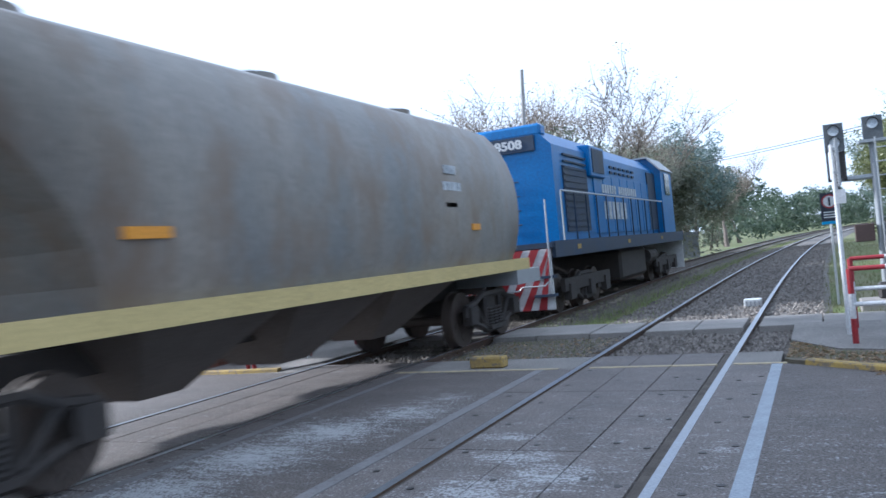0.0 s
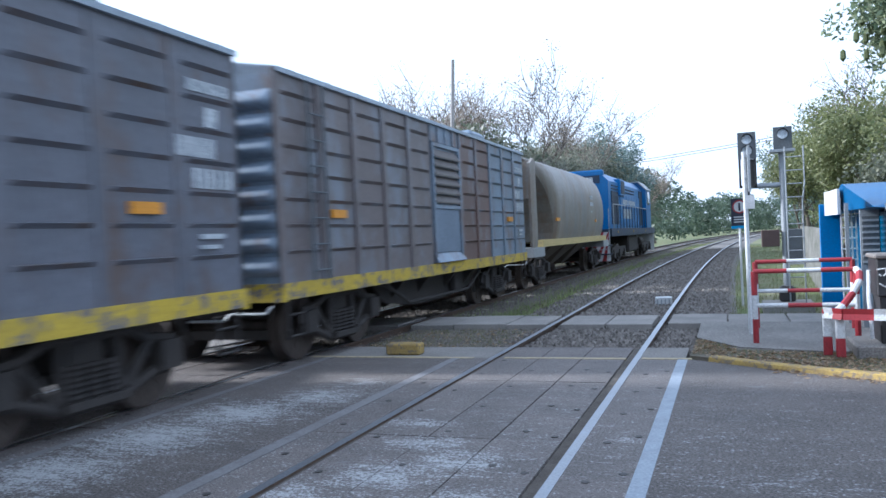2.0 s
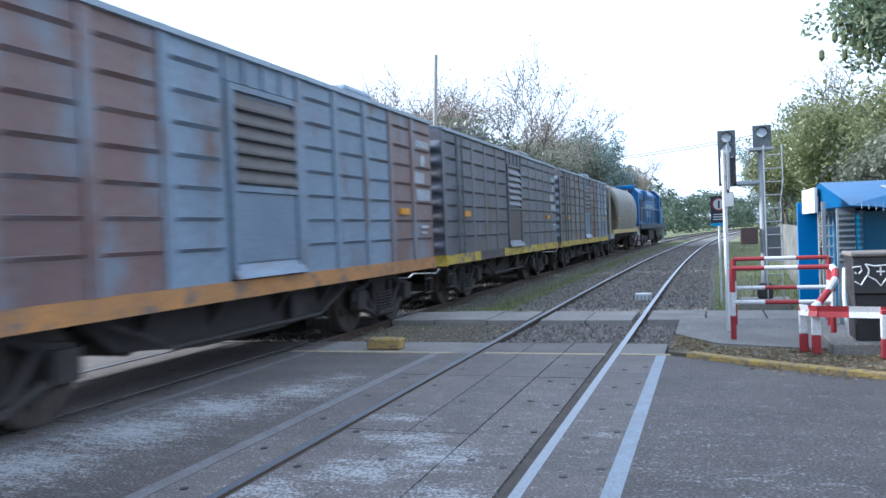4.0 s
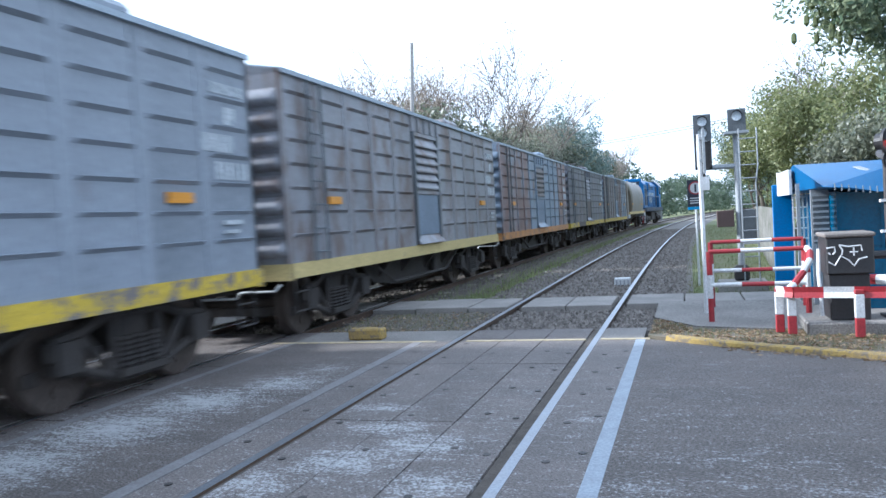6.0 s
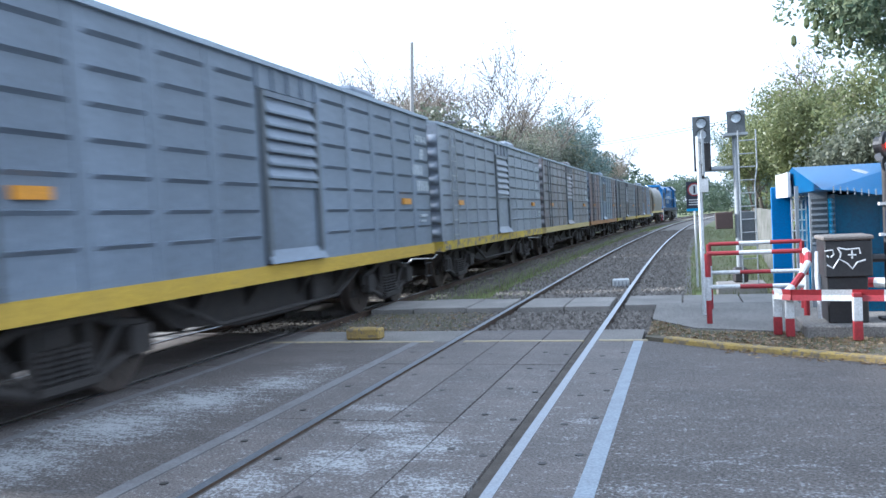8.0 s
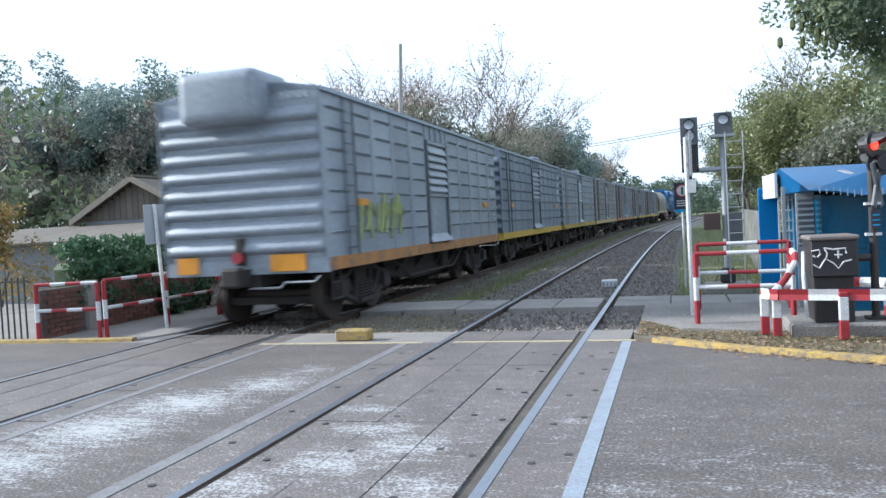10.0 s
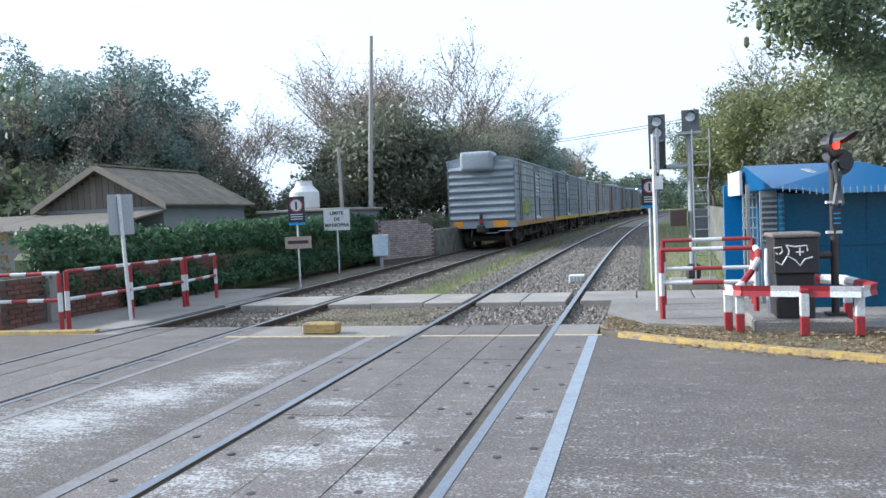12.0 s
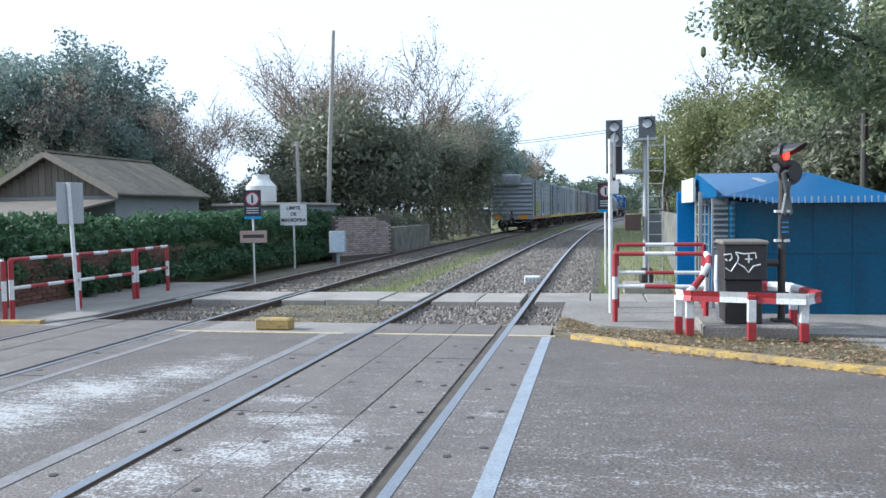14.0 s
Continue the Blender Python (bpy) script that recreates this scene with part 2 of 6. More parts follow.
M_POLE = mat("grey_pole_wood", (0.36, 0.345, 0.33), 0.85, other=(0.18, 0.165, 0.15), scale=4, fine=30, stretch=(4, 4, 0.4))
M_BLACK = mat("black_enamel", (0.02, 0.02, 0.022), 0.45, other=(0.035, 0.03, 0.03), scale=4, fine=40, bump=0.08)
M_SIGNBLUE = mat("blue_sign", (0.02, 0.30, 0.62), 0.5)
M_SIGNNAVY = mat("dark_sign", (0.018, 0.022, 0.04), 0.5)
M_LAMPRED = mat("red_signal_glow", (1.0, 0.045, 0.02), 0.3, glow=1.6, bump=0)
M_HEADGREY = mat("signal_grey", (0.11, 0.12, 0.13), 0.5, 0.2, other=(0.08, 0.085, 0.09), scale=5)
M_LENS = mat("clear_lens", (0.7, 0.75, 0.8), 0.15, bump=0)
M_DEADLEAF = leaf_mat("dead_leaf", (0.17, 0.11, 0.065), (0.42, 0.32, 0.21), 0.8)
M_GRASS = leaf_mat("grass_blade", (0.085, 0.115, 0.035), (0.20, 0.19, 0.085), 0.8)
M_LUSH = leaf_mat("lush_grass", (0.16, 0.22, 0.07), (0.30, 0.33, 0.16), 0.8)
M_LEAF_DARK = leaf_mat("dark_leaf", (0.07, 0.105, 0.06), (0.16, 0.19, 0.10))
# paler and bluer than the foliage itself: distance haze is put into this colour
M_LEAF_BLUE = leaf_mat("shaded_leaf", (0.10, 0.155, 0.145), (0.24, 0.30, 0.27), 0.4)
M_LEAF_FAR = leaf_mat("far_leaf", (0.05, 0.08, 0.055), (0.115, 0.15, 0.10), 0.5)
M_LEAF_BROWN = leaf_mat("autumn_leaf", (0.22, 0.19, 0.15), (0.36, 0.31, 0.25))
M_LEAF_OLIVE = leaf_mat("olive_leaf", (0.115, 0.145, 0.06), (0.25, 0.26, 0.12), 0.45)
# pale grey haze is mixed into the next two leaf colours
M_LEAF_MIXED = leaf_mat("fading_leaf", (0.18, 0.205, 0.155), (0.34, 0.33, 0.26), 0.45)
M_LEAF_UNDER = leaf_mat("undergrowth_leaf", (0.10, 0.12, 0.085), (0.225, 0.23, 0.165), 0.45)
M_LEAF_NEAR = leaf_mat("glossy_leaf", (0.10, 0.15, 0.09), (0.31, 0.34, 0.20), 0.36)
M_LEAF_IVY = leaf_mat("ivy_leaf", (0.026, 0.07, 0.034), (0.085, 0.16, 0.075))
M_LEAF_ORANGE = leaf_mat("orange_leaf", (0.28, 0.16, 0.05), (0.16, 0.16, 0.05))

# ---- mesh helpers ----


def part(name, bm, material, parent=None, label="", at=None, smooth=False, bevel=0.0):
    """Links a bmesh as one mesh object under a thing or a part."""
    if bevel:
        bmesh.ops.bevel(bm, geom=list(bm.edges), offset=bevel, segments=1, affect="EDGES", clamp_overlap=True)
    me = bpy.data.meshes.new(name)
    bm.to_mesh(me)
    bm.free()
    me.materials.append(material)
    if smooth:
        me.shade_smooth()
    ob = new(name, me)
    if parent:
        ob.parent = parent
    if at is not None:
        ob.matrix_basis = at
    if label:
        ob["label"] = label
    return ob


def again(ob, parent, m=None):
    """The same mesh once more, as another part."""
    o = new(ob.name.split(".")[0], ob.data)
    o.parent = parent
    if m is not None:
        o.matrix_basis = m
    if "label" in ob:
        o["label"] = ob["label"]
    return o


def thing(name, m=None, **tags):
    ob = new(name)
    ob.empty_display_size = 0.2
    if m is not None:
        ob.matrix_basis = m
    return tagged(ob, **tags)


def box(bm, x0, y0, z0, x1, y1, z1):
    v = [bm.verts.new(p) for p in ((x0, y0, z0), (x1, y0, z0), (x1, y1, z0), (x0, y1, z0), (x0, y0, z1), (x1, y0, z1), (x1, y1, z1), (x0, y1, z1))]
    for f in ((3, 2, 1, 0), (4, 5, 6, 7), (0, 1, 5, 4), (1, 2, 6, 5), (2, 3, 7, 6), (3, 0, 4, 7)):
        bm.faces.new([v[i] for i in f])
    return bm


def boxes(*dims):
    bm = bmesh.new()
    for d in dims:
        box(bm, *d)
    return bm


def tube(bm, points, radius, seg=8, cap=True):
    """A round bar along points; radius may be a list."""
    pts = [Vector(p) for p in points]
    rs = radius if isinstance(radius, (list, tuple)) else [radius] * len(pts)
    rings = []
    for i, p in enumerate(pts):
        d = (pts[min(i + 1, len(pts) - 1)] - pts[max(i - 1, 0)]).normalized()
        a = d.orthogonal().normalized() if i == 0 else (a - d * a.dot(d)).normalized()
        b = d.cross(a)
        rings.append([bm.verts.new(p + (a * math.cos(k * 2 * math.pi / seg) + b * math.sin(k * 2 * math.pi / seg)) * rs[i]) for k in range(seg)])
    for r0, r1 in zip(rings, rings[1:]):
        for k in range(seg):
            bm.faces.new((r0[k], r0[(k + 1) % seg], r1[(k + 1) % seg], r1[k]))
    if cap:
        bm.faces.new(rings[0][::-1])
        bm.faces.new(rings[-1])
    return bm


def rod(p0, p1, r, seg=10):
    return tube(bmesh.new(), (p0, p1), r, seg)


def prism(bm, outline, axis, a, b):
    """Extrudes a 2D outline along an axis from a to b."""
    def put(u, v, w):
        return {"x": (w, u, v), "y": (u, w, v), "z": (u, v, w)}[axis]
    n = len(outline)
    v0 = [bm.verts.new(put(u, v, a)) for u, v in outline]
    v1 = [bm.verts.new(put(u, v, b)) for u, v in outline]
    bm.faces.new(v0)
    bm.faces.new(v1[::-1])
    for i in range(n):
        bm.faces.new((v0[i], v1[i], v1[(i + 1) % n], v0[(i + 1) % n]))
    bmesh.ops.recalc_face_normals(bm, faces=bm.faces)
    return bm


def raw(name, verts, faces, material, parent=None, smooth=False):
    me = bpy.data.meshes.new(name)
    me.from_pydata(verts, [], faces)
    me.materials.append(material)
    if smooth:
        me.shade_smooth()
    ob = new(name, me)
    if parent:
        ob.parent = parent
    return ob


def words(text, size, material, m, parent, depth=0.002, name="lettering"):
    """Lettering as a mesh, from the built-in font, centred, in its own xy plane."""
    cu = bpy.data.curves.new(name, "FONT")
    cu.body, cu.size, cu.align_x, cu.align_y, cu.extrude = text, size, "CENTER", "CENTER", depth
    cu.offset = size * 0.035
    tmp = bpy.data.objects.new(name, cu)
    me = bpy.data.meshes.new_from_object(tmp)
    bpy.data.objects.remove(tmp)
    me.materials.append(material)
    ob = new(name, me)
    ob.parent = parent
    ob.matrix_basis = m
    return ob


rng = np.random.default_rng(7)


def leaf_cloud(name, centres, radii, count, size, material, parent=None, droop=0.0, flat=0.0):
    """Many small bent leaves scattered in and on clumps."""
    centres, radii = np.array(centres, float), np.array(radii, float)
    w = radii ** 2
    k = rng.choice(len(centres), count, p=w / w.sum())
    d = rng.normal(size=(count, 3))
    d /= np.linalg.norm(d, axis=1)[:, None]
    r = rng.uniform(0.25, 1.0, count) ** 0.6
    p = centres[k] + d * (radii[k] * r)[:, None] * np.array([1, 1, 0.8])
    p[:, 2] -= droop * rng.uniform(0, 1, count)
    a = rng.normal(size=(count, 3))
    a[:, 2] *= 1 - flat
    a /= np.linalg.norm(a, axis=1)[:, None]
    b = np.cross(a, rng.normal(size=(count, 3)))
    b /= np.linalg.norm(b, axis=1)[:, None]
    s = (size * rng.uniform(0.6, 1.4, count))[:, None]
    n = np.cross(a, b)
    v = np.stack([p - a * s, p + b * s * 0.45 + n * s * 0.15, p + a * s, p - b * s * 0.45 + n * s * 0.15], 1).reshape(-1, 3)
    me = bpy.data.meshes.new(name)
    me.vertices.add(count * 4)
    me.vertices.foreach_set("co", v.ravel())
    me.loops.add(count * 4)
    me.loops.foreach_set("vertex_index", np.arange(count * 4))
    me.polygons.add(count)
    me.polygons.foreach_set("loop_start", np.arange(count) * 4)
    me.update(calc_edges=True)
    me.materials.append(material)
    ob = new(name, me)
    if parent:
        ob.parent = parent
    return ob


def curve2(y):
    """How far the line bends to the right, at y metres along it."""
    return 0.0 if y < 16 else (y - 16) ** 2 / 2200.0


X1, X2, HALF = -0.873, -5.29, 0.873     # centre lines of both tracks, half the distance of the rail heads
ROAD_END, WALK0, WALK1 = 10.3, 12.85, 14.2

# ---- ground, road and tracks ----


def sheet(name, outline, z, material, thick=0.0, label="", kind="structure", parent=None):
    bm = bmesh.new()
    if thick:
        prism(bm, outline, "z", z - thick, z)
    else:
        bm.faces.new([bm.verts.new((x, y, z)) for x, y in outline])
        bmesh.ops.recalc_face_normals(bm, faces=bm.faces)
    ob = part(name, bm, material, parent)
    return tagged(ob, label=label, kind="" if parent else kind)


tagged(raw("ground", [(-900, -900, -0.22), (900, -900, -0.22), (900, 900, -0.22), (-900, 900, -0.22)], [(0, 1, 2, 3)], M_GRASSY),
       label="dry grass and earth beside the railway line", kind="structure")
# road: one deck on each side of the tracks and between them
LEFT_KERB_Y = 9.75
road = thing("road", label="worn grey asphalt level crossing with white spilled powder", kind="structure")
gap_f = 0.085   # flangeway beside each rail head


def deck(x0, x1, y0, y1, material=M_ASPHALT, name="road_deck", z=0.0):
    return part(name, boxes((x0, y0, -0.2, x1, y1, z)), material, road)


H = 0.036       # half a rail head
deck(X1 + HALF + H, 0.465, -14, 9.4, M_PANEL, "crossing_panel")
deck(0.575, 40, -14, 7.0, M_ASPHALT)
sheet("road_deck", [(0.575, 7.0), (7.2, 7.0), (7.0, 7.07), (4.6, 7.29), (3.95, 7.45), (3.355, 7.69), (2.7, 8.06), (1.944, 8.49), (1.376, 8.84), (0.575, 9.42)], 0.0, M_ASPHALT, 0.2, parent=road)
deck(-3.95, -2.28, -14, ROAD_END - 0.9, M_ASPHALT)
deck(-4.05, -3.95, -14, ROAD_END - 0.9, M_STRIPOLD, "edge_strip", 0.004)
deck(-2.28, -2.16, -14, ROAD_END - 0.9, M_STRIPOLD, "edge_strip", 0.004)
deck(0.465, 0.575, -14, 9.4, M_STRIP, "edge_strip", 0.004)
deck(-40, X2 - HALF - H, -14, LEFT_KERB_Y - 0.1, M_ASPHALT)
deck(-4.05, X1 - HALF - H, ROAD_END - 0.9, ROAD_END, M_PAVE, "edge_slab")
deck(X1 + HALF + H, 0.55, 9.4, ROAD_END, M_PAVE, "edge_slab")
deck(X2 - HALF - H - 1.2, X2 - HALF - H, LEFT_KERB_Y - 0.1, ROAD_END + 0.2, M_PAVE, "edge_slab")
# panels between and beside the rails, cut by transverse joints
for cx in (X1, X2):
    y = -8.2
    while y < ROAD_END - 0.3:
        y1 = min(y + 2.3, ROAD_END - 0.9 if y < ROAD_END - 3 else ROAD_END)
        if ROAD_END - y1 < 0.5:
            y1 = ROAD_END
        w0, w1 = cx - HALF + H + 0.04, cx + HALF - H - gap_f
        third = (w1 - w0) / 3
        for k in range(3):
            part("crossing_panel", boxes((w0 + third * k + 0.006, y + 0.006, -0.2, w0 + third * (k + 1) - 0.006, y1 - 0.006, random.uniform(-0.004, 0.002))), M_PANEL, road)
        y = y1
y = -8.2
while y < 8.8:
    y1 = min(y + 2.3, 9.4)
    part("crossing_panel", boxes((-2.155, y + 0.005, -0.2, X1 - HALF - H, y1 - 0.005, random.uniform(-0.003, 0.002))), M_PANEL, road)
    y = y1
for j in range(17):
    y = -8.9 + j * 1.2 - 0.12
    deck(X2 + HALF + H, -4.055, y + 0.014, min(y + 1.2 - 0.014, ROAD_END), M_PANEL, "crossing_panel")
deck(X2 + HALF + H, -4.055, -8.9, ROAD_END, M_DIRT, "joint_dirt", -0.02)
for cx in (X1, X2):
    part("flangeway_dirt", boxes((cx - HALF + H, -8.2, -0.2, cx - HALF + H + 0.04, ROAD_END, -0.016)), M_DIRT, road)
    part("flangeway_dirt", boxes((cx + HALF - H - gap_f, -8.2, -0.2, cx + HALF - H, ROAD_END, -0.013)), M_DIRT, road)
# lifting holes in the panels
hole_bm = bmesh.new()
for cx in (-2.02, -1.55, -1.05, -0.45, -0.2, 0.2, 0.4, -4.3):
    for j in range(12):
        yy = -1.0 + j * 0.92 + (cx * 7 % 1) * 0.5
        if yy < 9.2:
            tube(hole_bm, ((cx, yy, 0.0), (cx, yy, 0.0045)), 0.028, 8)
part("lifting_hole", hole_bm, M_DARK, road)
part("yellow_line", boxes((-4.3, 9.32, -0.1, -2.0, 9.42, 0.006), (-1.6, 9.34, -0.1, -0.12, 9.44, 0.006), (0.06, 9.36, -0.1, 0.62, 9.46, 0.007)), M_LINE, road)

# rails, sleepers and ballast


def line_points(cx, y0, y1, off):
    ys, y = [], y0
    while y < y1:
        ys.append(y)
        y += 3 if y < 40 else 12
    return [(cx + off + curve2(v), v) for v in ys + [y1]]


def rail(name, cx, off, label):
    prof = [(-0.036, 0.0), (0.036, 0.0), (0.036, -0.035), (0.01, -0.05), (0.01, -0.13), (0.07, -0.155), (-0.07, -0.155), (-0.01, -0.13), (-0.01, -0.05), (-0.036, -0.035)]
    pts = line_points(cx, -14, 420, off)
    verts, faces = [], []
    for x, y in pts:
        verts += [(x + u, y, v + 0.004) for u, v in prof]
    n = len(prof)
    for i in range(len(pts) - 1):
        for k in range(n):
            a, b = i * n + k, i * n + (k + 1) % n
            faces.append((a, a + n, b + n, b))
    ob = raw(name, verts, faces, M_RAILSIDE)
    ob.data.materials.append(M_RAIL)
    for i, p in enumerate(ob.data.polygons):
        if i % n == 0:
            p.material_index = 1
    return tagged(ob, label=label, kind="structure")


for cx in (X1, X2):
    for off in (-HALF, HALF):
        rail("rail", cx, off, "steel rail with a worn bright top set in the road")


def bed(name, cx, w, y0, y1, z, material, label):
    pts = line_points(cx, y0, y1, 0)
    verts, faces = [], []
    for x, y in pts:
        verts += [(x - w - 0.5, y, -0.23), (x - w, y, z), (x + w, y, z), (x + w + 0.5, y, -0.23)]
    for i in range(len(pts) - 1):
        for k in range(3):
            a = i * 4 + k
            faces.append((a, a + 1, a + 5, a + 4))
    return tagged(raw(name, verts, faces, material), label=label, kind="structure")


bed("ballast_bed_1", X1, 1.6, ROAD_END, 420, -0.10, M_BALLAST, "grey stone ballast under the near track")
bed("ballast_bed_2", X2, 1.5, ROAD_END, 420, -0.12, M_DIRT, "dark earthy ballast under the far track")


def scatter(name, label, count, area, size, material, z, flat=0.6, blades=False):
    """Loose stones, leaves or grass over a stretch of ground."""
    verts, faces = [], []
    for i in range(count):
        x, y = area(rng)
        s = size * rng.uniform(0.5, 1.4)
        a = rng.uniform(0, 6.28)
        c, d = math.cos(a) * s, math.sin(a) * s
        k = len(verts)
        zz = z(x, y) if callable(z) else z
        if blades:
            h = s * rng.uniform(1.5, 3.5)
            verts += [(x - c * 0.15, y - d * 0.15, zz), (x + c * 0.15, y + d * 0.15, zz), (x + d * 0.8, y + c * 0.8, zz + h)]
            faces.append((k, k + 1, k + 2))
        elif flat > 0.9:
            t = rng.uniform(0.0, 0.7) * s
            verts += [(x - c, y - d, zz + 0.004), (x + d * 0.5, y - c * 0.5, zz + 0.006 + t), (x + c, y + d, zz + 0.004), (x - d * 0.5, y + c * 0.5, zz + t * 0.3)]
            faces.append((k, k + 1, k + 2, k + 3))
        else:
            h = s * rng.uniform(0.5, 1.0)
            verts += [(x - c, y - d, zz - h * 0.3), (x + d * 0.8, y - c * 0.8, zz - h * 0.3), (x + c, y + d, zz - h * 0.3), (x - d * 0.8, y + c * 0.8, zz - h * 0.3),
                      (x - c * 0.3, y + d * 0.4, zz + h), (x + c * 0.4, y - d * 0.2, zz + h * 0.8)]
            faces += [(k, k + 1, k + 5, k + 4), (k + 1, k + 2, k + 5), (k + 2, k + 3, k + 4, k + 5), (k + 3, k, k + 4)]
    return tagged(raw(name, verts, faces, material), label=label, kind="stuff")


def on_line(cx, w, y0, y1):
    def pick(r):
        y = y0 + (y1 - y0) * r.uniform(0, 1) ** 1.8
        return cx + curve2(y) + r.uniform(-w, w), y
    return pick


scatter("ballast_stones", "loose grey ballast stones between the rails", 22000, on_line(X1, 1.9, 10.4, 60), 0.034, M_STONE, -0.085)
scatter("ballast_stones", "loose dark ballast stones of the far track", 9000, on_line(X2, 1.6, 10.4, 60), 0.032, M_GRAVELDARK, -0.10)
scatter("gravel_between_tracks", "grey gravel with dry grass between the tracks", 3000, on_line((X1 + X2) / 2, 1.0, 10.4, 60), 0.022, M_STONE, -0.2)
scatter("leaf_litter", "dry fallen leaves on the earth between the tracks", 900, on_line((X1 + X2) / 2, 1.35, 10.4, 19), 0.03, M_DEADLEAF, lambda x, y: -0.062 if y < 12.8 else -0.19, flat=1)
sheet("infill", [(-4.15, 10.31), (-2.05, 10.31), (-2.05, 12.8), (-4.15, 12.8)], -0.07, M_SOIL, 0.14, label="trodden earth between the tracks before the footpath")
scatter("infill_grass", "sparse trodden grass and weeds between the tracks", 1500, lambda r: (r.uniform(-4.1, -2.1), 10.35 + 2.4 * r.uniform(0, 1)), 0.02, M_GRASS, -0.07, blades=True)
scatter("infill_gravel", "small stones trodden into the earth between the tracks", 700, lambda r: (r.uniform(-4.1, -2.1), 10.35 + 2.4 * r.uniform(0, 1)), 0.018, M_STONE, -0.066)
sheet("track_verge", [(-8.7, 15.9), (-6.95, 15.9), (-6.8, 28), (-6.4, 44), (-9.0, 44)], -0.212, M_SOIL, label="bare dark earth between the hedge and the far track")
scatter("grass_between_tracks", "short dry grass between the two tracks", 14000, on_line((X1 + X2) / 2, 1.1, 10.3, 90), 0.035, M_GRASS, -0.21, blades=True)
scatter("green_grass_strip", "green grass strip between the tracks further on", 13000, on_line((X1 + X2) / 2, 1.3, 15, 80), 0.045, M_LUSH, -0.19, blades=True)
scatter("grass_beside_line", "short grass on the strip beside the near track", 9000, on_line(2.2, 1.3, 14.4, 70), 0.04, M_GRASS, -0.22, blades=True)
sheet("strip_gravel", [(0.2, 14.2), (3.4, 14.2), (5.0, 60), (2.6, 60)], -0.212, M_GRASSY, label="gravelly grass strip beside the track")


def sleeper_row(cx, name, label):
    bm0 = boxes((-1.3, -0.12, -0.2, 1.3, 0.12, -0.085))
    for j in range(60):
        y = 10.75 + j * 0.62
        if WALK0 - 0.15 < y < WALK1 + 0.15:
            continue
        if j == 0:
            first = tagged(part(name, bm0, M_BOARD, None, "", pose(cx + curve2(y), y, -0.03)), label=label, group=name + "s of a track", category="sleeper")
        else:
            copy_thing(first, pose(cx + curve2(y), y, random.uniform(-0.045, -0.022)))


sleeper_row(X1, "sleeper", "weathered timber sleeper half sunk in ballast")
sleeper_row(X2, "sleeper", "dark timber sleeper half sunk in earth")

# footpath slabs over the tracks
footway = thing("footway", label="raised grey concrete footpath slabs across the tracks", kind="structure")
for x0, x1 in ((-8.6, -7.3), (-7.3, X2 - HALF - 0.1), (X2 - HALF + 0.12, X2), (X2, X2 + HALF - 0.12), (X2 + HALF + 0.1, -3.5), (-3.5, -2.55), (-2.55, X1 - HALF - 0.1),
               (X1 - HALF + 0.12, X1), (X1, X1 + HALF - 0.12), (X1 + HALF + 0.1, 1.0), (1.0, 1.9), (1.9, 2.9)):
    sk = -0.05 * (x0 + x1) / 2
    part("slab", boxes((x0 + 0.01, WALK0 + sk * 0.3, -0.2, x1 - 0.01, WALK1 + sk * 0.3, random.uniform(0.0, 0.02))), M_CONCRETE, footway, bevel=0.01)
pavement = thing("pavement", label="grey concrete pavement beside the crossing", kind="structure")
sheet("pavement_slab", [(0.62, 10.9), (1.15, 10.05), (2.0, 9.75), (8.0, 9.2), (8.0, 12.2), (0.62, 12.75)], 0.05, M_PAVE, 0.25, parent=pavement)
sheet("pavement_slab", [(3.75, 9.4), (4.12, 8.3), (4.3, 7.6), (8.0, 7.25), (8.0, 9.19)], 0.045, M_PAVE, 0.25, parent=pavement)
sheet("verge", [(0.6, 9.46), (1.42, 8.9), (2.0, 8.55), (2.75, 8.12), (3.42, 7.78), (4.0, 7.55), (4.1, 8.3), (3.7, 9.4), (2.0, 9.74), (1.14, 10.04), (0.62, 10.88)], 0.035, M_SOIL, 0.24, label="earth verge with fallen leaves behind the kerb")


def in_verge(r):
    while True:
        x, y = r.uniform(0.62, 4.0), r.uniform(7.6, 10.8)
        lo = 9.5 - (x - 0.64) * 0.64 if x < 2.0 else 8.63 - (x - 2.0) * 0.58
        hi = 10.85 - (x - 0.62) * 1.5 if x < 1.1 else 9.85 - 0.15 * (x - 1.1)
        if lo + 0.05 < y < hi:
            return x, y


scatter("fallen_leaves", "dry brown fallen leaves on the verge", 1900, in_verge, 0.03, M_DEADLEAF, 0.036, flat=1)
scatter("verge_grass", "sparse green grass on the verge", 3000, in_verge, 0.017, M_GRASS, 0.03, blades=True)
scatter("gutter_leaves", "dry leaves blown along the kerb", 350, lambda r: (lambda x: (x, 9.22 - (x - 0.8) * 0.66 + 0.035 * (x - 0.8) ** 2 - abs(r.normal()) * 0.10))(r.uniform(1.4, 4.6)), 0.028, M_DEADLEAF, 0.0, flat=1)


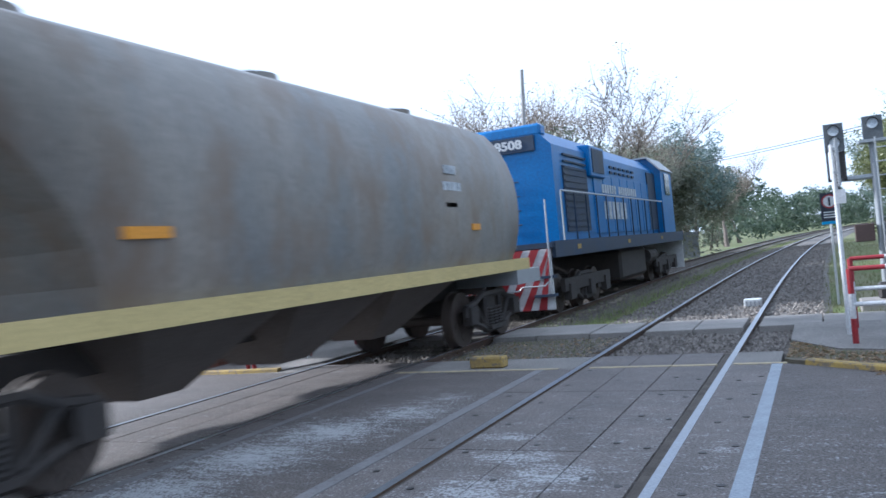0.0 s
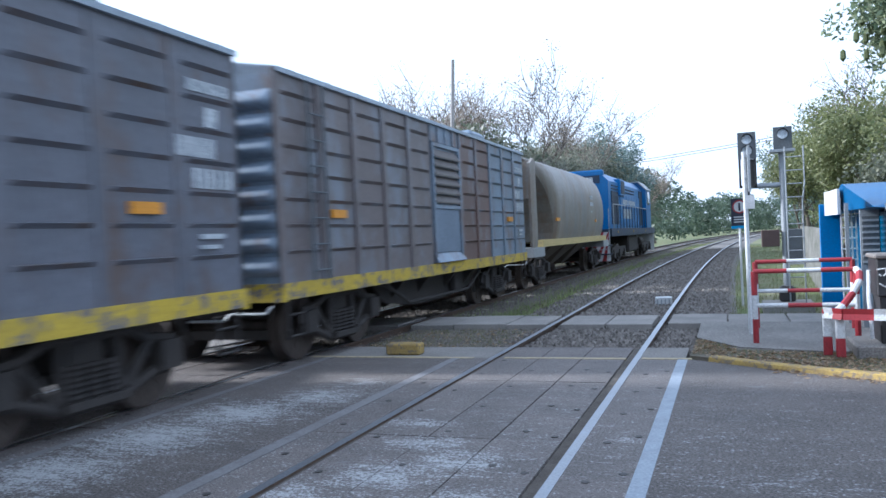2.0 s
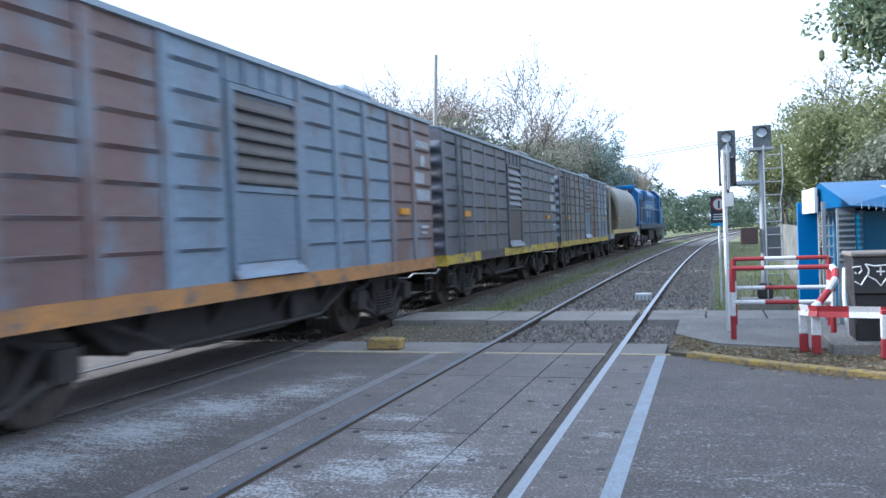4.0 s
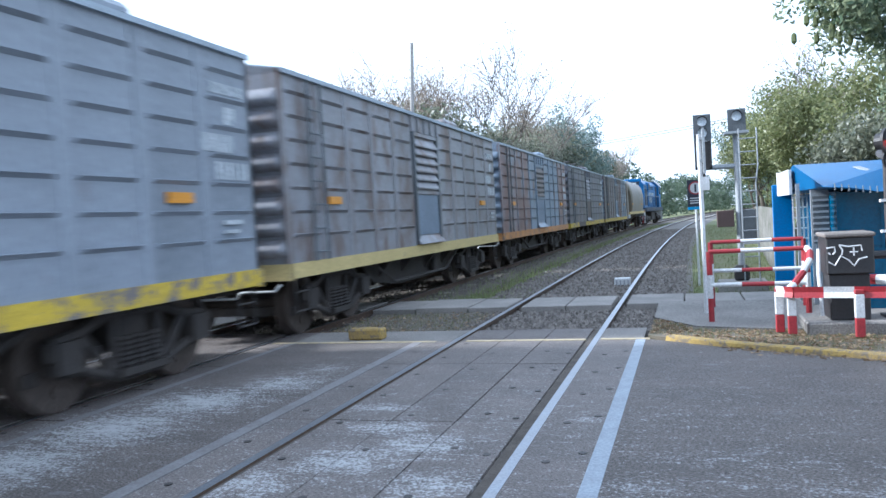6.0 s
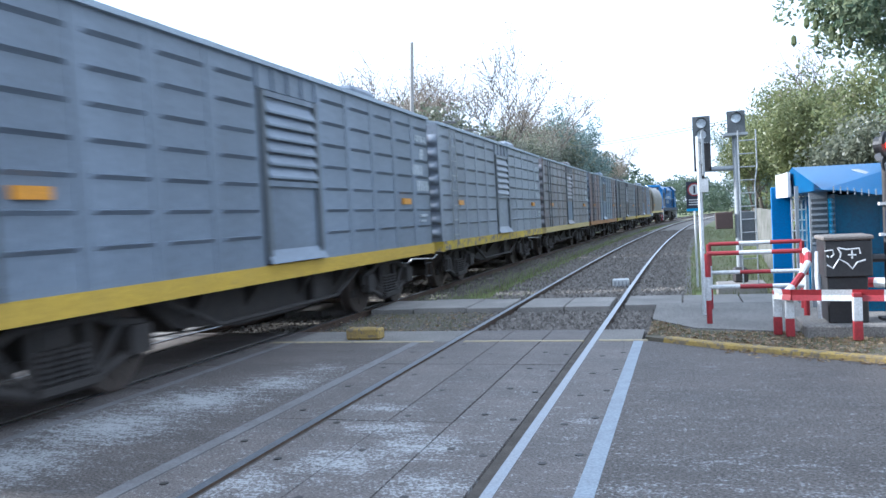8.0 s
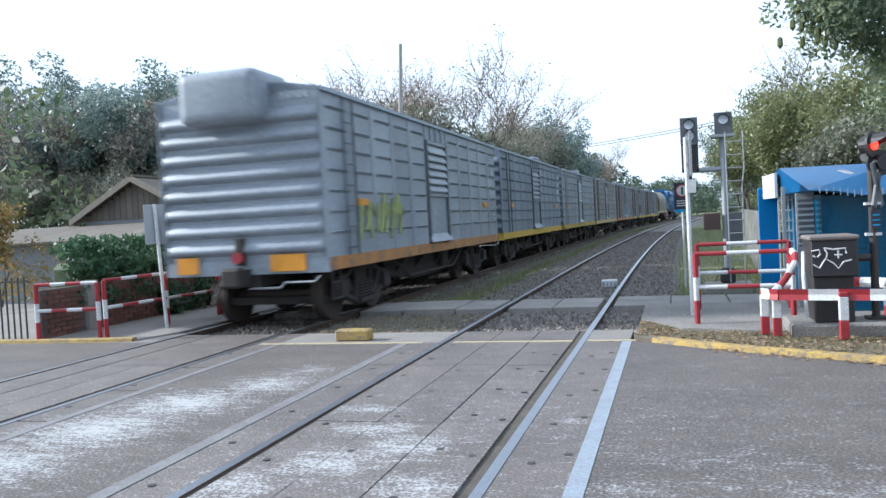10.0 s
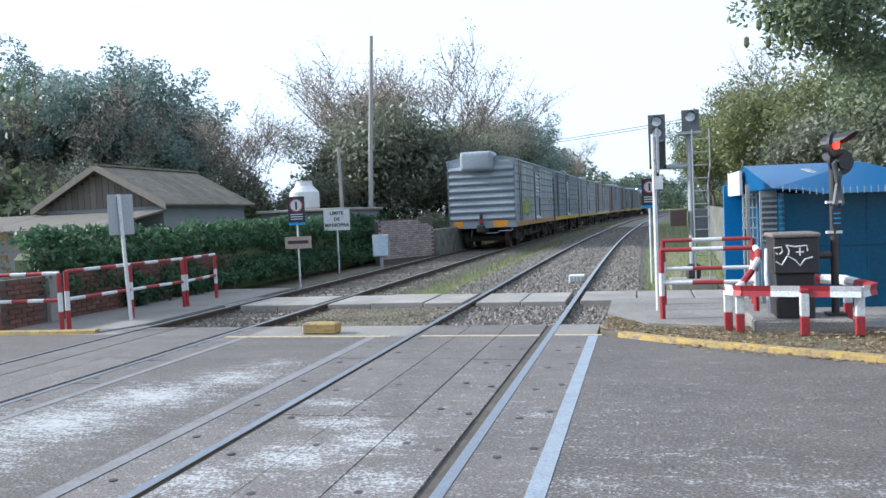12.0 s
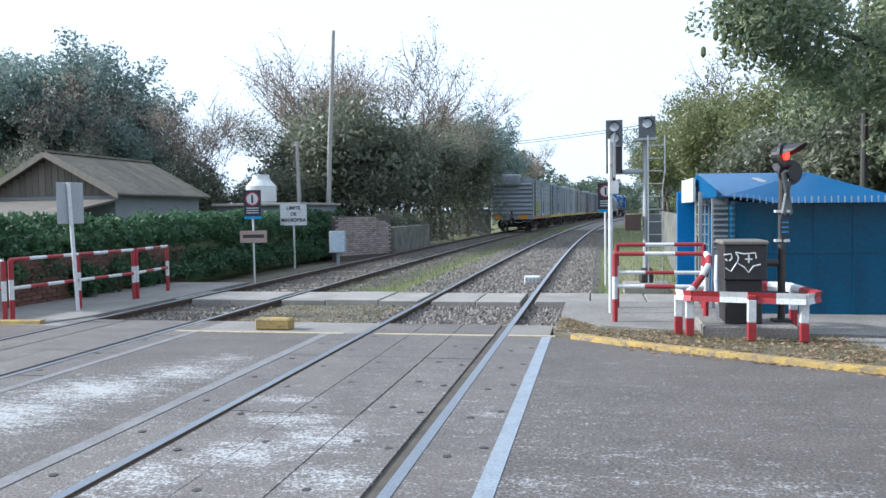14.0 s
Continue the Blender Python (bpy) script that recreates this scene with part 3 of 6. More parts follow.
def kerb(name, pts, label):
    verts, faces = [], []
    prof = ((0, 0.0), (0.012, 0.045), (0.03, 0.056), (0.13, 0.056), (0.14, 0.0), (0.14, -0.15), (0, -0.15))
    for i, p in enumerate(pts):
        d = (Vector(pts[min(i + 1, len(pts) - 1)]) - Vector(pts[max(i - 1, 0)])).normalized()
        nrm = Vector((-d.y, d.x))
        verts += [(p[0] + nrm.x * u, p[1] + nrm.y * u, v) for u, v in prof]
    n = len(prof)
    for i in range(len(pts) - 1):
        for k in range(n):
            a, b = i * n + k, i * n + (k + 1) % n
            faces.append((a, b, b + n, a + n))
    faces += [tuple(range(n)), tuple(range((len(pts) - 1) * n, len(pts) * n))[::-1]]
    return tagged(raw(name, verts, faces, M_YELLOW), label=label, kind="structure")


kerb("kerb_1", [(0.80, 9.27), (1.1, 9.03), (1.376, 8.82), (1.944, 8.47), (2.7, 8.04), (3.355, 7.67), (3.95, 7.43), (4.6, 7.27), (7.0, 7.06), (12, 6.95)], "worn yellow painted concrete kerb")
kerb("kerb_2", [(-30, 9.6), (-12, 9.62), (-7.3, 9.65), (-6.6, 9.72)], "worn yellow painted kerb before the brick wall")
tagged(part("kerb_block", boxes((-3.28, 9.55, 0.0, -2.8, 9.75, 0.15)), M_YELLOW, bevel=0.02), label="yellow painted concrete block between the tracks", category="kerb block")
sheet("left_pavement", [(-30, 9.7), (-6.6, 9.8), (-6.35, 10.5), (-6.4, 16), (-30, 16)], 0.02, M_PAVE, 0.2, label="dusty concrete pavement by the brick wall")

# ---- train ----
SILL, FLOOR, EAVE, HALFW, LEN, PITCH = 0.87, 1.07, 3.63, 1.40, 11.8, 12.6


def paint(name, base, rust, level, other=None):
    return mat(name, base, 0.48, other=other or tuple(c * 0.72 for c in base), scale=0.8, fine=25, bump=0.12, patch=rust, level=level, rnd=0.05, stretch=(1, 1, 0.45), amount=0.95, soft=0.16)


RUST = (0.13, 0.075, 0.05)
M_SILLY = mat("yellow_sill_paint", (0.50, 0.36, 0.03), 0.65, other=(0.38, 0.28, 0.04), scale=2, fine=30, patch=(0.16, 0.14, 0.13), level=0.52, rnd=0.05, soft=0.03)
M_SILLPALE = mat("pale_sill_paint", (0.50, 0.40, 0.17), 0.65, other=(0.40, 0.32, 0.13), scale=2, fine=30, patch=(0.2, 0.16, 0.12), level=0.62)
M_SILLO = mat("orange_sill_paint", (0.42, 0.20, 0.06), 0.65, other=(0.28, 0.15, 0.06), scale=2, fine=30, patch=(0.16, 0.12, 0.095), level=0.54, amount=0.8)
M_SILLCLEAN = mat("clean_yellow_sill_paint", (0.50, 0.33, 0.035), 0.6, other=(0.40, 0.27, 0.04), scale=2, fine=30, patch=(0.2, 0.16, 0.1), level=0.64)
M_SILLBARE = mat("grimy_bare_sill", (0.085, 0.075, 0.07), 0.75, other=(0.06, 0.052, 0.048), scale=2, fine=30, patch=(0.26, 0.2, 0.05), level=0.62)
M_REFLECT = mat("orange_reflector", (0.65, 0.28, 0.02), 0.4)
M_MARK = mat("faded_white_marking", (0.50, 0.53, 0.56), 0.7, other=(0.34, 0.37, 0.40), scale=6, fine=40, patch=(0.24, 0.27, 0.31), level=0.53, amount=0.9)
M_STILE = mat("dark_blue_grey_stile", (0.10, 0.115, 0.13), 0.6, other=(0.07, 0.075, 0.08), scale=3, fine=30)
M_LOUVRE = mat("stained_louvre", (0.12, 0.105, 0.098), 0.65, other=(0.075, 0.065, 0.06), scale=3, fine=30, stretch=(1, 0.4, 1))
M_ROOFEDGE = mat("pale_roof_sheet", (0.30, 0.355, 0.42), 0.5, other=(0.22, 0.25, 0.29), scale=2, fine=30, rnd=0.08)
CACHE = {}


def cached(key, name, build, material, parent, m=None, label="", bevel=0.0, smooth=False):
    if key in CACHE:
        return again(CACHE[key], parent, m)
    CACHE[key] = part(name, build(), material, parent, label, m, smooth, bevel)
    return CACHE[key]


def wheelset_mesh():
    bm = bmesh.new()
    for sx in (-1, 1):
        x = sx * HALF
        tube(bm, ((x - 0.065, 0, 0), (x + 0.065, 0, 0)), 0.45, 28)
        tube(bm, ((x - sx * 0.1, 0, 0), (x - sx * 0.066, 0, 0)), 0.48, 28)
        tube(bm, ((x + sx * 0.066, 0, 0), (x + sx * 0.085, 0, 0)), 0.13, 12)
        for k in range(6):
            a = k * math.pi / 3
            tube(bm, ((x + sx * 0.064, 0.26 * math.cos(a), 0.26 * math.sin(a)), (x + sx * 0.075, 0.26 * math.cos(a), 0.26 * math.sin(a))), 0.07, 8)
    tube(bm, ((-HALF, 0, 0), (HALF, 0, 0)), 0.08, 10)
    return bm


def side_frame_mesh():
    bm = bmesh.new()
    outline = [(-1.12, 0.50), (-1.10, 0.66), (-0.75, 0.70), (-0.45, 0.82), (0.45, 0.82), (0.75, 0.70), (1.10, 0.66), (1.12, 0.50), (0.98, 0.38), (0.80, 0.38), (0.55, 0.30), (0.35, 0.22),
               (-0.35, 0.22), (-0.55, 0.30), (-0.80, 0.38), (-0.98, 0.38)]
    for i in range(len(outline)):
        (a, b), (c, d) = outline[i], outline[(i + 1) % len(outline)]
        tube(bm, ((0, a, b), (0, c, d)), 0.055, 6)
    for a, b in (((-0.33, 0.8), (-0.33, 0.24)), ((0.33, 0.8), (0.33, 0.24)), ((-0.75, 0.68), (-0.40, 0.3)), ((0.75, 0.68), (0.40, 0.3))):
        tube(bm, ((0, *a), (0, *b)), 0.05, 6)
    box(bm, -0.06, -1.12, 0.38, 0.1, -0.82, 0.66)
    box(bm, -0.06, 0.82, 0.38, 0.1, 1.12, 0.66)
    return bm


def spring_mesh():
    prof = [0.085 if k % 2 else 0.065 for k in range(13)]
    return tube(bmesh.new(), [(0, 0, 0.29 + k * 0.025) for k in range(13)], prof, 8)


WHEELS = []


def bogie(owner, y, base=1.75, axles=(-0.875, 0.875)):
    b = new("bogie")
    b.parent = owner
    b.matrix_basis = pose(0, y, 0)
    for sx in (-1, 1):
        cached("side_frame", "side_frame", side_frame_mesh, M_UNDER, b, pose(sx * 1.12, 0, 0))
        for y2 in (-0.2, 0.0, 0.2):
            cached("spring", "spring", spring_mesh, M_UNDER, b, pose(sx * 1.14, y2, 0))
        cached("spring_plank", "spring_plank", lambda: boxes((-0.1, -0.36, 0.22, 0.1, 0.36, 0.29)), M_UNDER, b, pose(sx * 1.14, 0, 0))
    cached("bolster", "bolster", lambda: boxes((-1.1, -0.2, 0.45, 1.1, 0.2, 0.78), (-0.9, -1.25, 0.42, -0.75, 1.25, 0.5), (0.75, -1.25, 0.42, 0.9, 1.25, 0.5)), M_UNDER, b)
    for a in axles:
        w = cached("wheelset", "wheelset", wheelset_mesh, M_WHEEL, b, pose(0, a, 0.455))
        WHEELS.append((w, pose(0, a, 0.455)))
    return b


def coupler(owner, y, d):
    m = pose(0, y, 0, 0, 0, 0 if d > 0 else 180)
    cp = cached("coupler", "coupler", lambda: boxes((-0.10, 0, 0.72, 0.10, 0.36, 0.94)), M_UNDER, owner, m)
    cached("knuckle", "knuckle", lambda: boxes((-0.16, 0.30, 0.68, 0.16, 0.55, 0.98)), M_UNDER, cp, bevel=0.04)
    cached("brake_hose", "brake_hose", lambda: tube(bmesh.new(), ((0.45, 0.0, 0.8), (0.45, 0.18, 0.6), (0.42, 0.34, 0.42)), 0.03, 6), M_UNDER, owner, m)
    cached("uncoupling_lever", "uncoupling_lever", lambda: tube(bmesh.new(), ((-1.25, 0.05, 0.80), (-1.2, 0.12, 0.72), (-0.7, 0.12, 0.72), (-0.62, 0.12, 0.64), (-0.1, 0.12, 0.64)), 0.018, 6), M_GREY, owner, m)
    return cp


def underframe(w):
    """Centre sill, cross bearers, deep side plates, brake gear."""
    cached("centre_sill", "centre_sill", lambda: boxes((-0.22, -LEN / 2, 0.66, 0.22, LEN / 2, 0.98)), M_UNDER, w)
    for y in (-1.9, -0.7, 0.7, 1.9):
        cached("cross_bearer", "cross_bearer", lambda: prism(bmesh.new(), [(-1.3, 0.90), (1.3, 0.90), (0.9, 0.42), (-0.9, 0.42)], "y", -0.04, 0.04), M_UNDER, w, pose(0, y, 0))
    for sx in (-1, 1):
        cached("truss_plate", "truss_plate", lambda: prism(bmesh.new(), [(-2.75, 0.9), (2.75, 0.9), (2.2, 0.50), (0.9, 0.36), (-0.9, 0.36), (-2.2, 0.50)], "x", -0.02, 0.02), M_UNDER, w, pose(sx * 1.0, 0, 0))
        cached("queen_post", "queen_post", lambda: boxes((-0.05, -0.2, 0.42, 0.05, 0.2, 0.9)), M_UNDER, w, pose(sx * 1.12, 1.1, 0), bevel=0.015)
        cached("truss_rod", "truss_rod", lambda: tube(bmesh.new(), ((0, -2.6, 0.85), (0, -1.6, 0.46), (0, 1.6, 0.46), (0, 2.6, 0.85)), 0.03, 6), M_UNDER, w, pose(sx * 1.2, 0, 0))
    cached("brake_cylinder", "brake_cylinder", lambda: rod((-0.6, -1.2, 0.6), (-0.6, -0.3, 0.6), 0.17, 12), M_UNDER, w)
    cached("air_reservoir", "air_reservoir", lambda: rod((0.65, 0.3, 0.62), (0.65, 1.5, 0.62), 0.2, 12), M_UNDER, w)
    for x in (-0.4, 0.4):
        cached("brake_rod", "brake_rod", lambda: rod((0, -3.0, 0.56), (0, 3.0, 0.54), 0.022, 6), M_UNDER, w, pose(x, 0, 0))
    for y in (-5.1, -2.75, 2.75, 5.1):
        cached("brake_beam", "brake_beam", lambda: boxes((-1.0, -0.05, 0.3, 1.0, 0.05, 0.42)), M_UNDER, w, pose(0, y, 0))


def step_mesh():
    bm = bmesh.new()
    for y in (-0.17, 0.17):
        tube(bm, ((0, y, 0.95), (0, y, 0.42)), 0.014, 6)
    tube(bm, ((0, -0.17, 0.42), (0, 0.17, 0.42)), 0.016, 6)
    tube(bm, ((0, -0.17, 0.68), (0, 0.17, 0.68)), 0.014, 6)
    return bm


def rib_mesh(width, sx, h=0.028, d=0.045):
    """One pressed rib: sharp above, with a shaded underside."""
    def build():
        bm = bmesh.new()
        y0, y1, x = 0.12, width - 0.10, sx * HALFW
        a = [(x, y0, -h), (x, y1, -h), (x + sx * d, y1 - 0.04, h * 0.45), (x + sx * d, y0 + 0.04, h * 0.45), (x, y0, h * 0.75), (x, y1, h * 0.75)]
        v = [bm.verts.new(p) for p in a]
        for f in ((0, 1, 2, 3), (3, 2, 5, 4), (0, 3, 4), (1, 5, 2)):
            bm.faces.new([v[i] for i in f])
        bmesh.ops.recalc_face_normals(bm, faces=bm.faces)
        return bm
    return build


def side_panel_mesh(width, sx, post):
    def build():
        lo, hi = sorted((sx * (HALFW - 0.05), sx * HALFW))
        bm = boxes((lo, 0.0, FLOOR, hi, width, EAVE))
        return bm
    return build


def slab_x(sx, a, b, y0, z0, y1, z1):
    lo, hi = sorted((sx * a, sx * b))
    return boxes((lo, y0, z0, hi, y1, z1))


def louvre_mesh(sx):
    def build():
        bm = bmesh.new()
        x0, x1 = sx * (HALFW - 0.01), sx * (HALFW + 0.05)
        v = [bm.verts.new(p) for p in ((x0, -0.67, 0.1), (x0, 0.67, 0.1), (x1, 0.67, -0.03), (x1, -0.67, -0.03), (x0, -0.67, 0.06), (x0, 0.67, 0.06), (x1, 0.67, -0.06), (x1, -0.67, -0.06))]
        for f in ((0, 1, 2, 3), (7, 6, 5, 4), (3, 2, 6, 7), (0, 3, 7, 4), (1, 5, 6, 2)):
            bm.faces.new([v[i] for i in f])
        return bm
    return build


def end_mesh():
    """Corrugated end wall, seen from behind the wagon."""
    bm = boxes((-HALFW, 0, FLOOR, HALFW, 0.05, EAVE))
    prism(bm, [(-HALFW, EAVE), (HALFW, EAVE), (0.7, EAVE + 0.13), (-0.7, EAVE + 0.13)], "y", 0.0, 0.05)
    return bm


def end_rib_mesh():
    """One rolled corrugation of the end wall, rounded above and below."""
    bm = bmesh.new()
    prof = [(0.0, 0.0), (-0.03, 0.025), (-0.075, 0.05), (-0.095, 0.085), (-0.09, 0.12), (-0.06, 0.17), (-0.02, 0.215), (0.0, 0.24)]
    rows = [[bm.verts.new((x * k, y * d, z)) for y, z in prof] for x, k, d in ((-1.38, 1, 0.15), (-1.33, 1, 0.85), (-1.28, 1, 1.0), (1.28, 1, 1.0), (1.33, 1, 0.85), (1.38, 1, 0.15))]
    for r0, r1 in zip(rows, rows[1:]):
        for i in range(len(prof) - 1):
            bm.faces.new((r0[i], r1[i], r1[i + 1], r0[i + 1]))
    bmesh.ops.recalc_face_normals(bm, faces=bm.faces)
    for f in bm.faces:
        f.smooth = True
    return bm


def roof_mesh():
    bm = bmesh.new()
    prof = [(-HALFW - 0.05, EAVE - 0.05), (-HALFW - 0.05, EAVE + 0.01), (-0.75, EAVE + 0.14), (0, EAVE + 0.18), (0.75, EAVE + 0.14), (HALFW + 0.05, EAVE + 0.01), (HALFW + 0.05, EAVE - 0.05)]
    prism(bm, prof, "y", -LEN / 2 + 0.0, LEN / 2 - 0.0)
    for k in range(13):
        y = -LEN / 2 + 0.3 + k * (LEN - 0.6) / 12
        prism(bm, [(u * 1.001, w + 0.008) for u, w in prof[1:6]] + [(0, EAVE)], "y", y, y + 0.06)
    return bm


def ladder_mesh():
    bm = bmesh.new()
    for y in (-0.2, 0.2):
        tube(bm, ((0, y, 0), (0, y, 2.5)), 0.02, 6)
    for k in range(7):
        tube(bm, ((0, -0.2, 0.12 + k * 0.33), (0, 0.2, 0.12 + k * 0.33)), 0.013, 6)
    return bm


def boxcar(label, body, sill, sill2=None, panels=None, door_low=None, hatch=True, end_tank=False, graffiti=False, light_ladder=False, bare_sill=None):
    """A four-axle covered wagon; +y is its leading end."""
    w = thing("boxcar", label=label, category="freight wagon", group="covered wagons of the train")
    pw = (LEN - 1.66) / 10
    key = body.name
    for sx in (-1, 1):
        for k in range(10):
            y = -LEN / 2 + k * pw + (1.66 if k >= 5 else 0)
            m = (panels or {}).get(k, body) if sx > 0 else body
            pn = cached(("panel", sx, m.name), "side_panel", side_panel_mesh(pw, sx, 0.03 if panels else 0.008), m, w, pose(0, y, 0))
            cached(("post", sx, key, m.name), "side_post", lambda: slab_x(sx, HALFW - 0.01, HALFW + (0.028 if panels else 0.008), -0.06, FLOOR, 0.06, EAVE), m, w, pose(0, y, 0))
            for r in range(7):
                cached(("rib", sx, m.name), "rib", rib_mesh(pw, sx), m, pn, pose(0, 0, FLOOR + 0.37 + r * 0.32))
        d = cached(("door", sx, key), "door", lambda: slab_x(sx, HALFW - 0.05, HALFW - 0.015, -0.78, FLOOR + 0.02, 0.78, EAVE - 0.34), body, w, pose(0, 0, 0))
        for y in (-0.78, 0.68):
            cached(("stile", sx, key), "door_stile", lambda: slab_x(sx, HALFW - 0.02, HALFW + 0.035, 0, FLOOR + 0.02, 0.1, EAVE - 0.36), M_STILE if not panels else body, d, pose(0, y, 0))
        for z in (EAVE - 0.43, FLOOR + 1.0):
            cached(("rail", sx, key), "door_rail", lambda: slab_x(sx, HALFW - 0.02, HALFW + 0.03, -0.68, 0, 0.68, 0.07), body, d, pose(0, 0, z))
        cached(("kick", sx, key), "kick_plate", lambda: prism(bmesh.new(), [(sx * (HALFW - 0.02), 0), (sx * (HALFW + 0.09), 0), (sx * (HALFW - 0.01), 0.17)], "y", -0.78, 0.78), body, d, pose(0, 0, FLOOR + 0.02))
        for k in range(6):
            cached(("louvre", sx, key, bool(panels)), "louvre", louvre_mesh(sx), M_LOUVRE if panels else body, d, pose(0, 0, FLOOR + 1.16 + k * 0.165))
        if door_low:
            part("door_plate", boxes((min(sx * (HALFW - 0.01), sx * (HALFW + 0.008)), -0.67, FLOOR + 0.2, max(sx * (HALFW - 0.01), sx * (HALFW + 0.008)), 0.67, FLOOR + 0.99)), door_low, d)
        t = boxes((min(sx * (HALFW - 0.04), sx * HALFW), -0.83, EAVE - 0.34, max(sx * (HALFW - 0.04), sx * HALFW), 0.83, EAVE))
        for y in (-0.8, -0.4, 0.0, 0.4, 0.8):
            box(t, min(sx * HALFW, sx * (HALFW + 0.03)), y - 0.03, EAVE - 0.34, max(sx * HALFW, sx * (HALFW + 0.03)), y + 0.03, EAVE)
        part("door_header", t, body, w)
        sx0, sx1 = min(sx * (HALFW - 0.1), sx * (HALFW + 0.02)), max(sx * (HALFW - 0.1), sx * (HALFW + 0.02))
        cut = LEN * 0.18
        if bare_sill:
            part("sill", boxes((sx0, -LEN / 2, SILL, sx1, bare_sill[0], FLOOR)), sill, w)
            part("sill", boxes((sx0, bare_sill[0], SILL, sx1, bare_sill[1], FLOOR)), M_SILLBARE, w, "grimy bare stretch of the sill")
            part("sill", boxes((sx0, bare_sill[1], SILL, sx1, cut, FLOOR)), sill, w)
        else:
            part("sill", boxes((sx0, -LEN / 2, SILL, sx1, cut, FLOOR)), sill, w)
        part("sill", boxes((sx0, cut, SILL, sx1, LEN / 2, FLOOR)), sill2 or sill, w)
        for y in (-LEN / 2 + 1.45, LEN / 2 - 1.5):
            part("reflector", boxes((min(sx * HALFW, sx * (HALFW + 0.045)), y - 0.2, 1.86, max(sx * HALFW, sx * (HALFW + 0.045)), y + 0.2, 1.97)), M_REFLECT, w, "orange reflector plate")
        ld = M_GREY if light_ladder else M_STILE
        cached(("ladder", ld.name), "ladder", ladder_mesh, ld, w, pose(sx * (HALFW + 0.07), -LEN / 2 + 0.85, FLOOR))
        cached("step", "step", step_mesh, M_UNDER, w, pose(sx * (HALFW - 0.02), -LEN / 2 + 0.3, 0))
        cached("step", "step", step_mesh, M_UNDER, w, pose(sx * (HALFW - 0.02), LEN / 2 - 0.3, 0))
        # painted markings too worn to read
        if sx > 0:
            for z, h, a, b, n in ((3.10, 0.12, 0.12, 0.82, 5), (2.76, 0.2, 0.32, 0.56, 1), (2.44, 0.2, 0.38, 1.02, 4), (2.13, 0.2, 0.10, 0.78, 6)):
                for k in range(n):
                    u0 = LEN / 2 - b + (b - a) * k / n
                    part("marking_bar", boxes((HALFW + 0.0, u0, z, HALFW + 0.012, u0 + (b - a) / n - 0.035, z + h)), M_MARK, w)
            part("marking_bar", boxes((HALFW, LEN / 2 - 0.72, 1.62, HALFW + 0.038, LEN / 2 - 0.36, 1.67), (HALFW, LEN / 2 - 0.72, 1.52, HALFW + 0.038, LEN / 2 - 0.44, 1.56)), M_MARK, w)
    for d in (-1, 1):
        ew = cached(("end", key), "end_wall", end_mesh, body, w, pose(0, d * LEN / 2, 0, 0, 0, 0 if d < 0 else 180))
        for k in range(8):
            cached(("end_rib", key), "end_rib", end_rib_mesh, body, ew, pose(0, 0, FLOOR + 0.08 + k * 0.285))
        part("end_beam", boxes((-HALFW - 0.02, d * LEN / 2 - 0.03, SILL - 0.02, HALFW + 0.02, d * LEN / 2 + 0.05, FLOOR)), sill if not end_tank else body, w)
        coupler(w, d * (LEN / 2 - 0.02), d)
        bogie(w, d * 3.95)
    cached("roof", "roof", roof_mesh, M_ROOFEDGE, w)
    for y in (-3.85, -1.9, 0.3) if light_ladder or bare_sill else ():
        cached("roof_bar", "roof_bar", lambda: tube(bmesh.new(), ((0.9, 0, EAVE + 0.05), (0.9, 0.04, EAVE + 0.26), (1.05, 0.6, EAVE + 0.30)), 0.03, 6), M_LOUVRE, w, pose(0, y, 0))
    underframe(w)
    if hatch:
        part("roof_vent", boxes((-0.8, LEN / 2 - 2.3, EAVE + 0.05, 0.8, LEN / 2 - 1.2, EAVE + 0.42)), body, w, bevel=0.08)
    if end_tank:
        tank = boxes((-0.78, -LEN / 2 - 0.42, EAVE - 0.46, 0.56, -LEN / 2 + 0.7, EAVE + 0.34))
        bmesh.ops.bevel(tank, geom=list(tank.edges), offset=0.17, segments=4, affect="EDGES", clamp_overlap=True, profile=0.6)
        part("end_hood", tank, body, w, "rounded grey hood over the end wall", smooth=True)
        for k in range(5):
            part("marking_bar", boxes((0.74 + k * 0.1, -LEN / 2 - 0.012, EAVE - 0.13, 0.81 + k * 0.1, -LEN / 2 - 0.002, EAVE - 0.02)), M_MARK, w)
        part("warning_plate", boxes((-1.2, -LEN / 2 - 0.07, SILL + 0.02, -0.82, -LEN / 2 - 0.05, FLOOR + 0.08)), M_REFLECT, w)
        part("warning_plate", boxes((0.45, -LEN / 2 - 0.07, SILL + 0.02, 1.05, -LEN / 2 - 0.05, FLOOR + 0.08)), M_REFLECT, w)
        part("tail_lamp", rod((-0.05, -LEN / 2 - 0.2, 1.12), (-0.05, -LEN / 2 - 0.12, 1.12), 0.09), M_RED, w, "red tail lamp")
        part("brake_gear", boxes((-0.1, -LEN / 2 - 0.14, 1.0, 0.02, -LEN / 2 - 0.05, 1.42)), M_UNDER, w)
    if graffiti:
        g, r2 = bmesh.new(), random.Random(4)
        for k in range(9):
            y = -LEN / 2 + 1.25 + k * 0.24
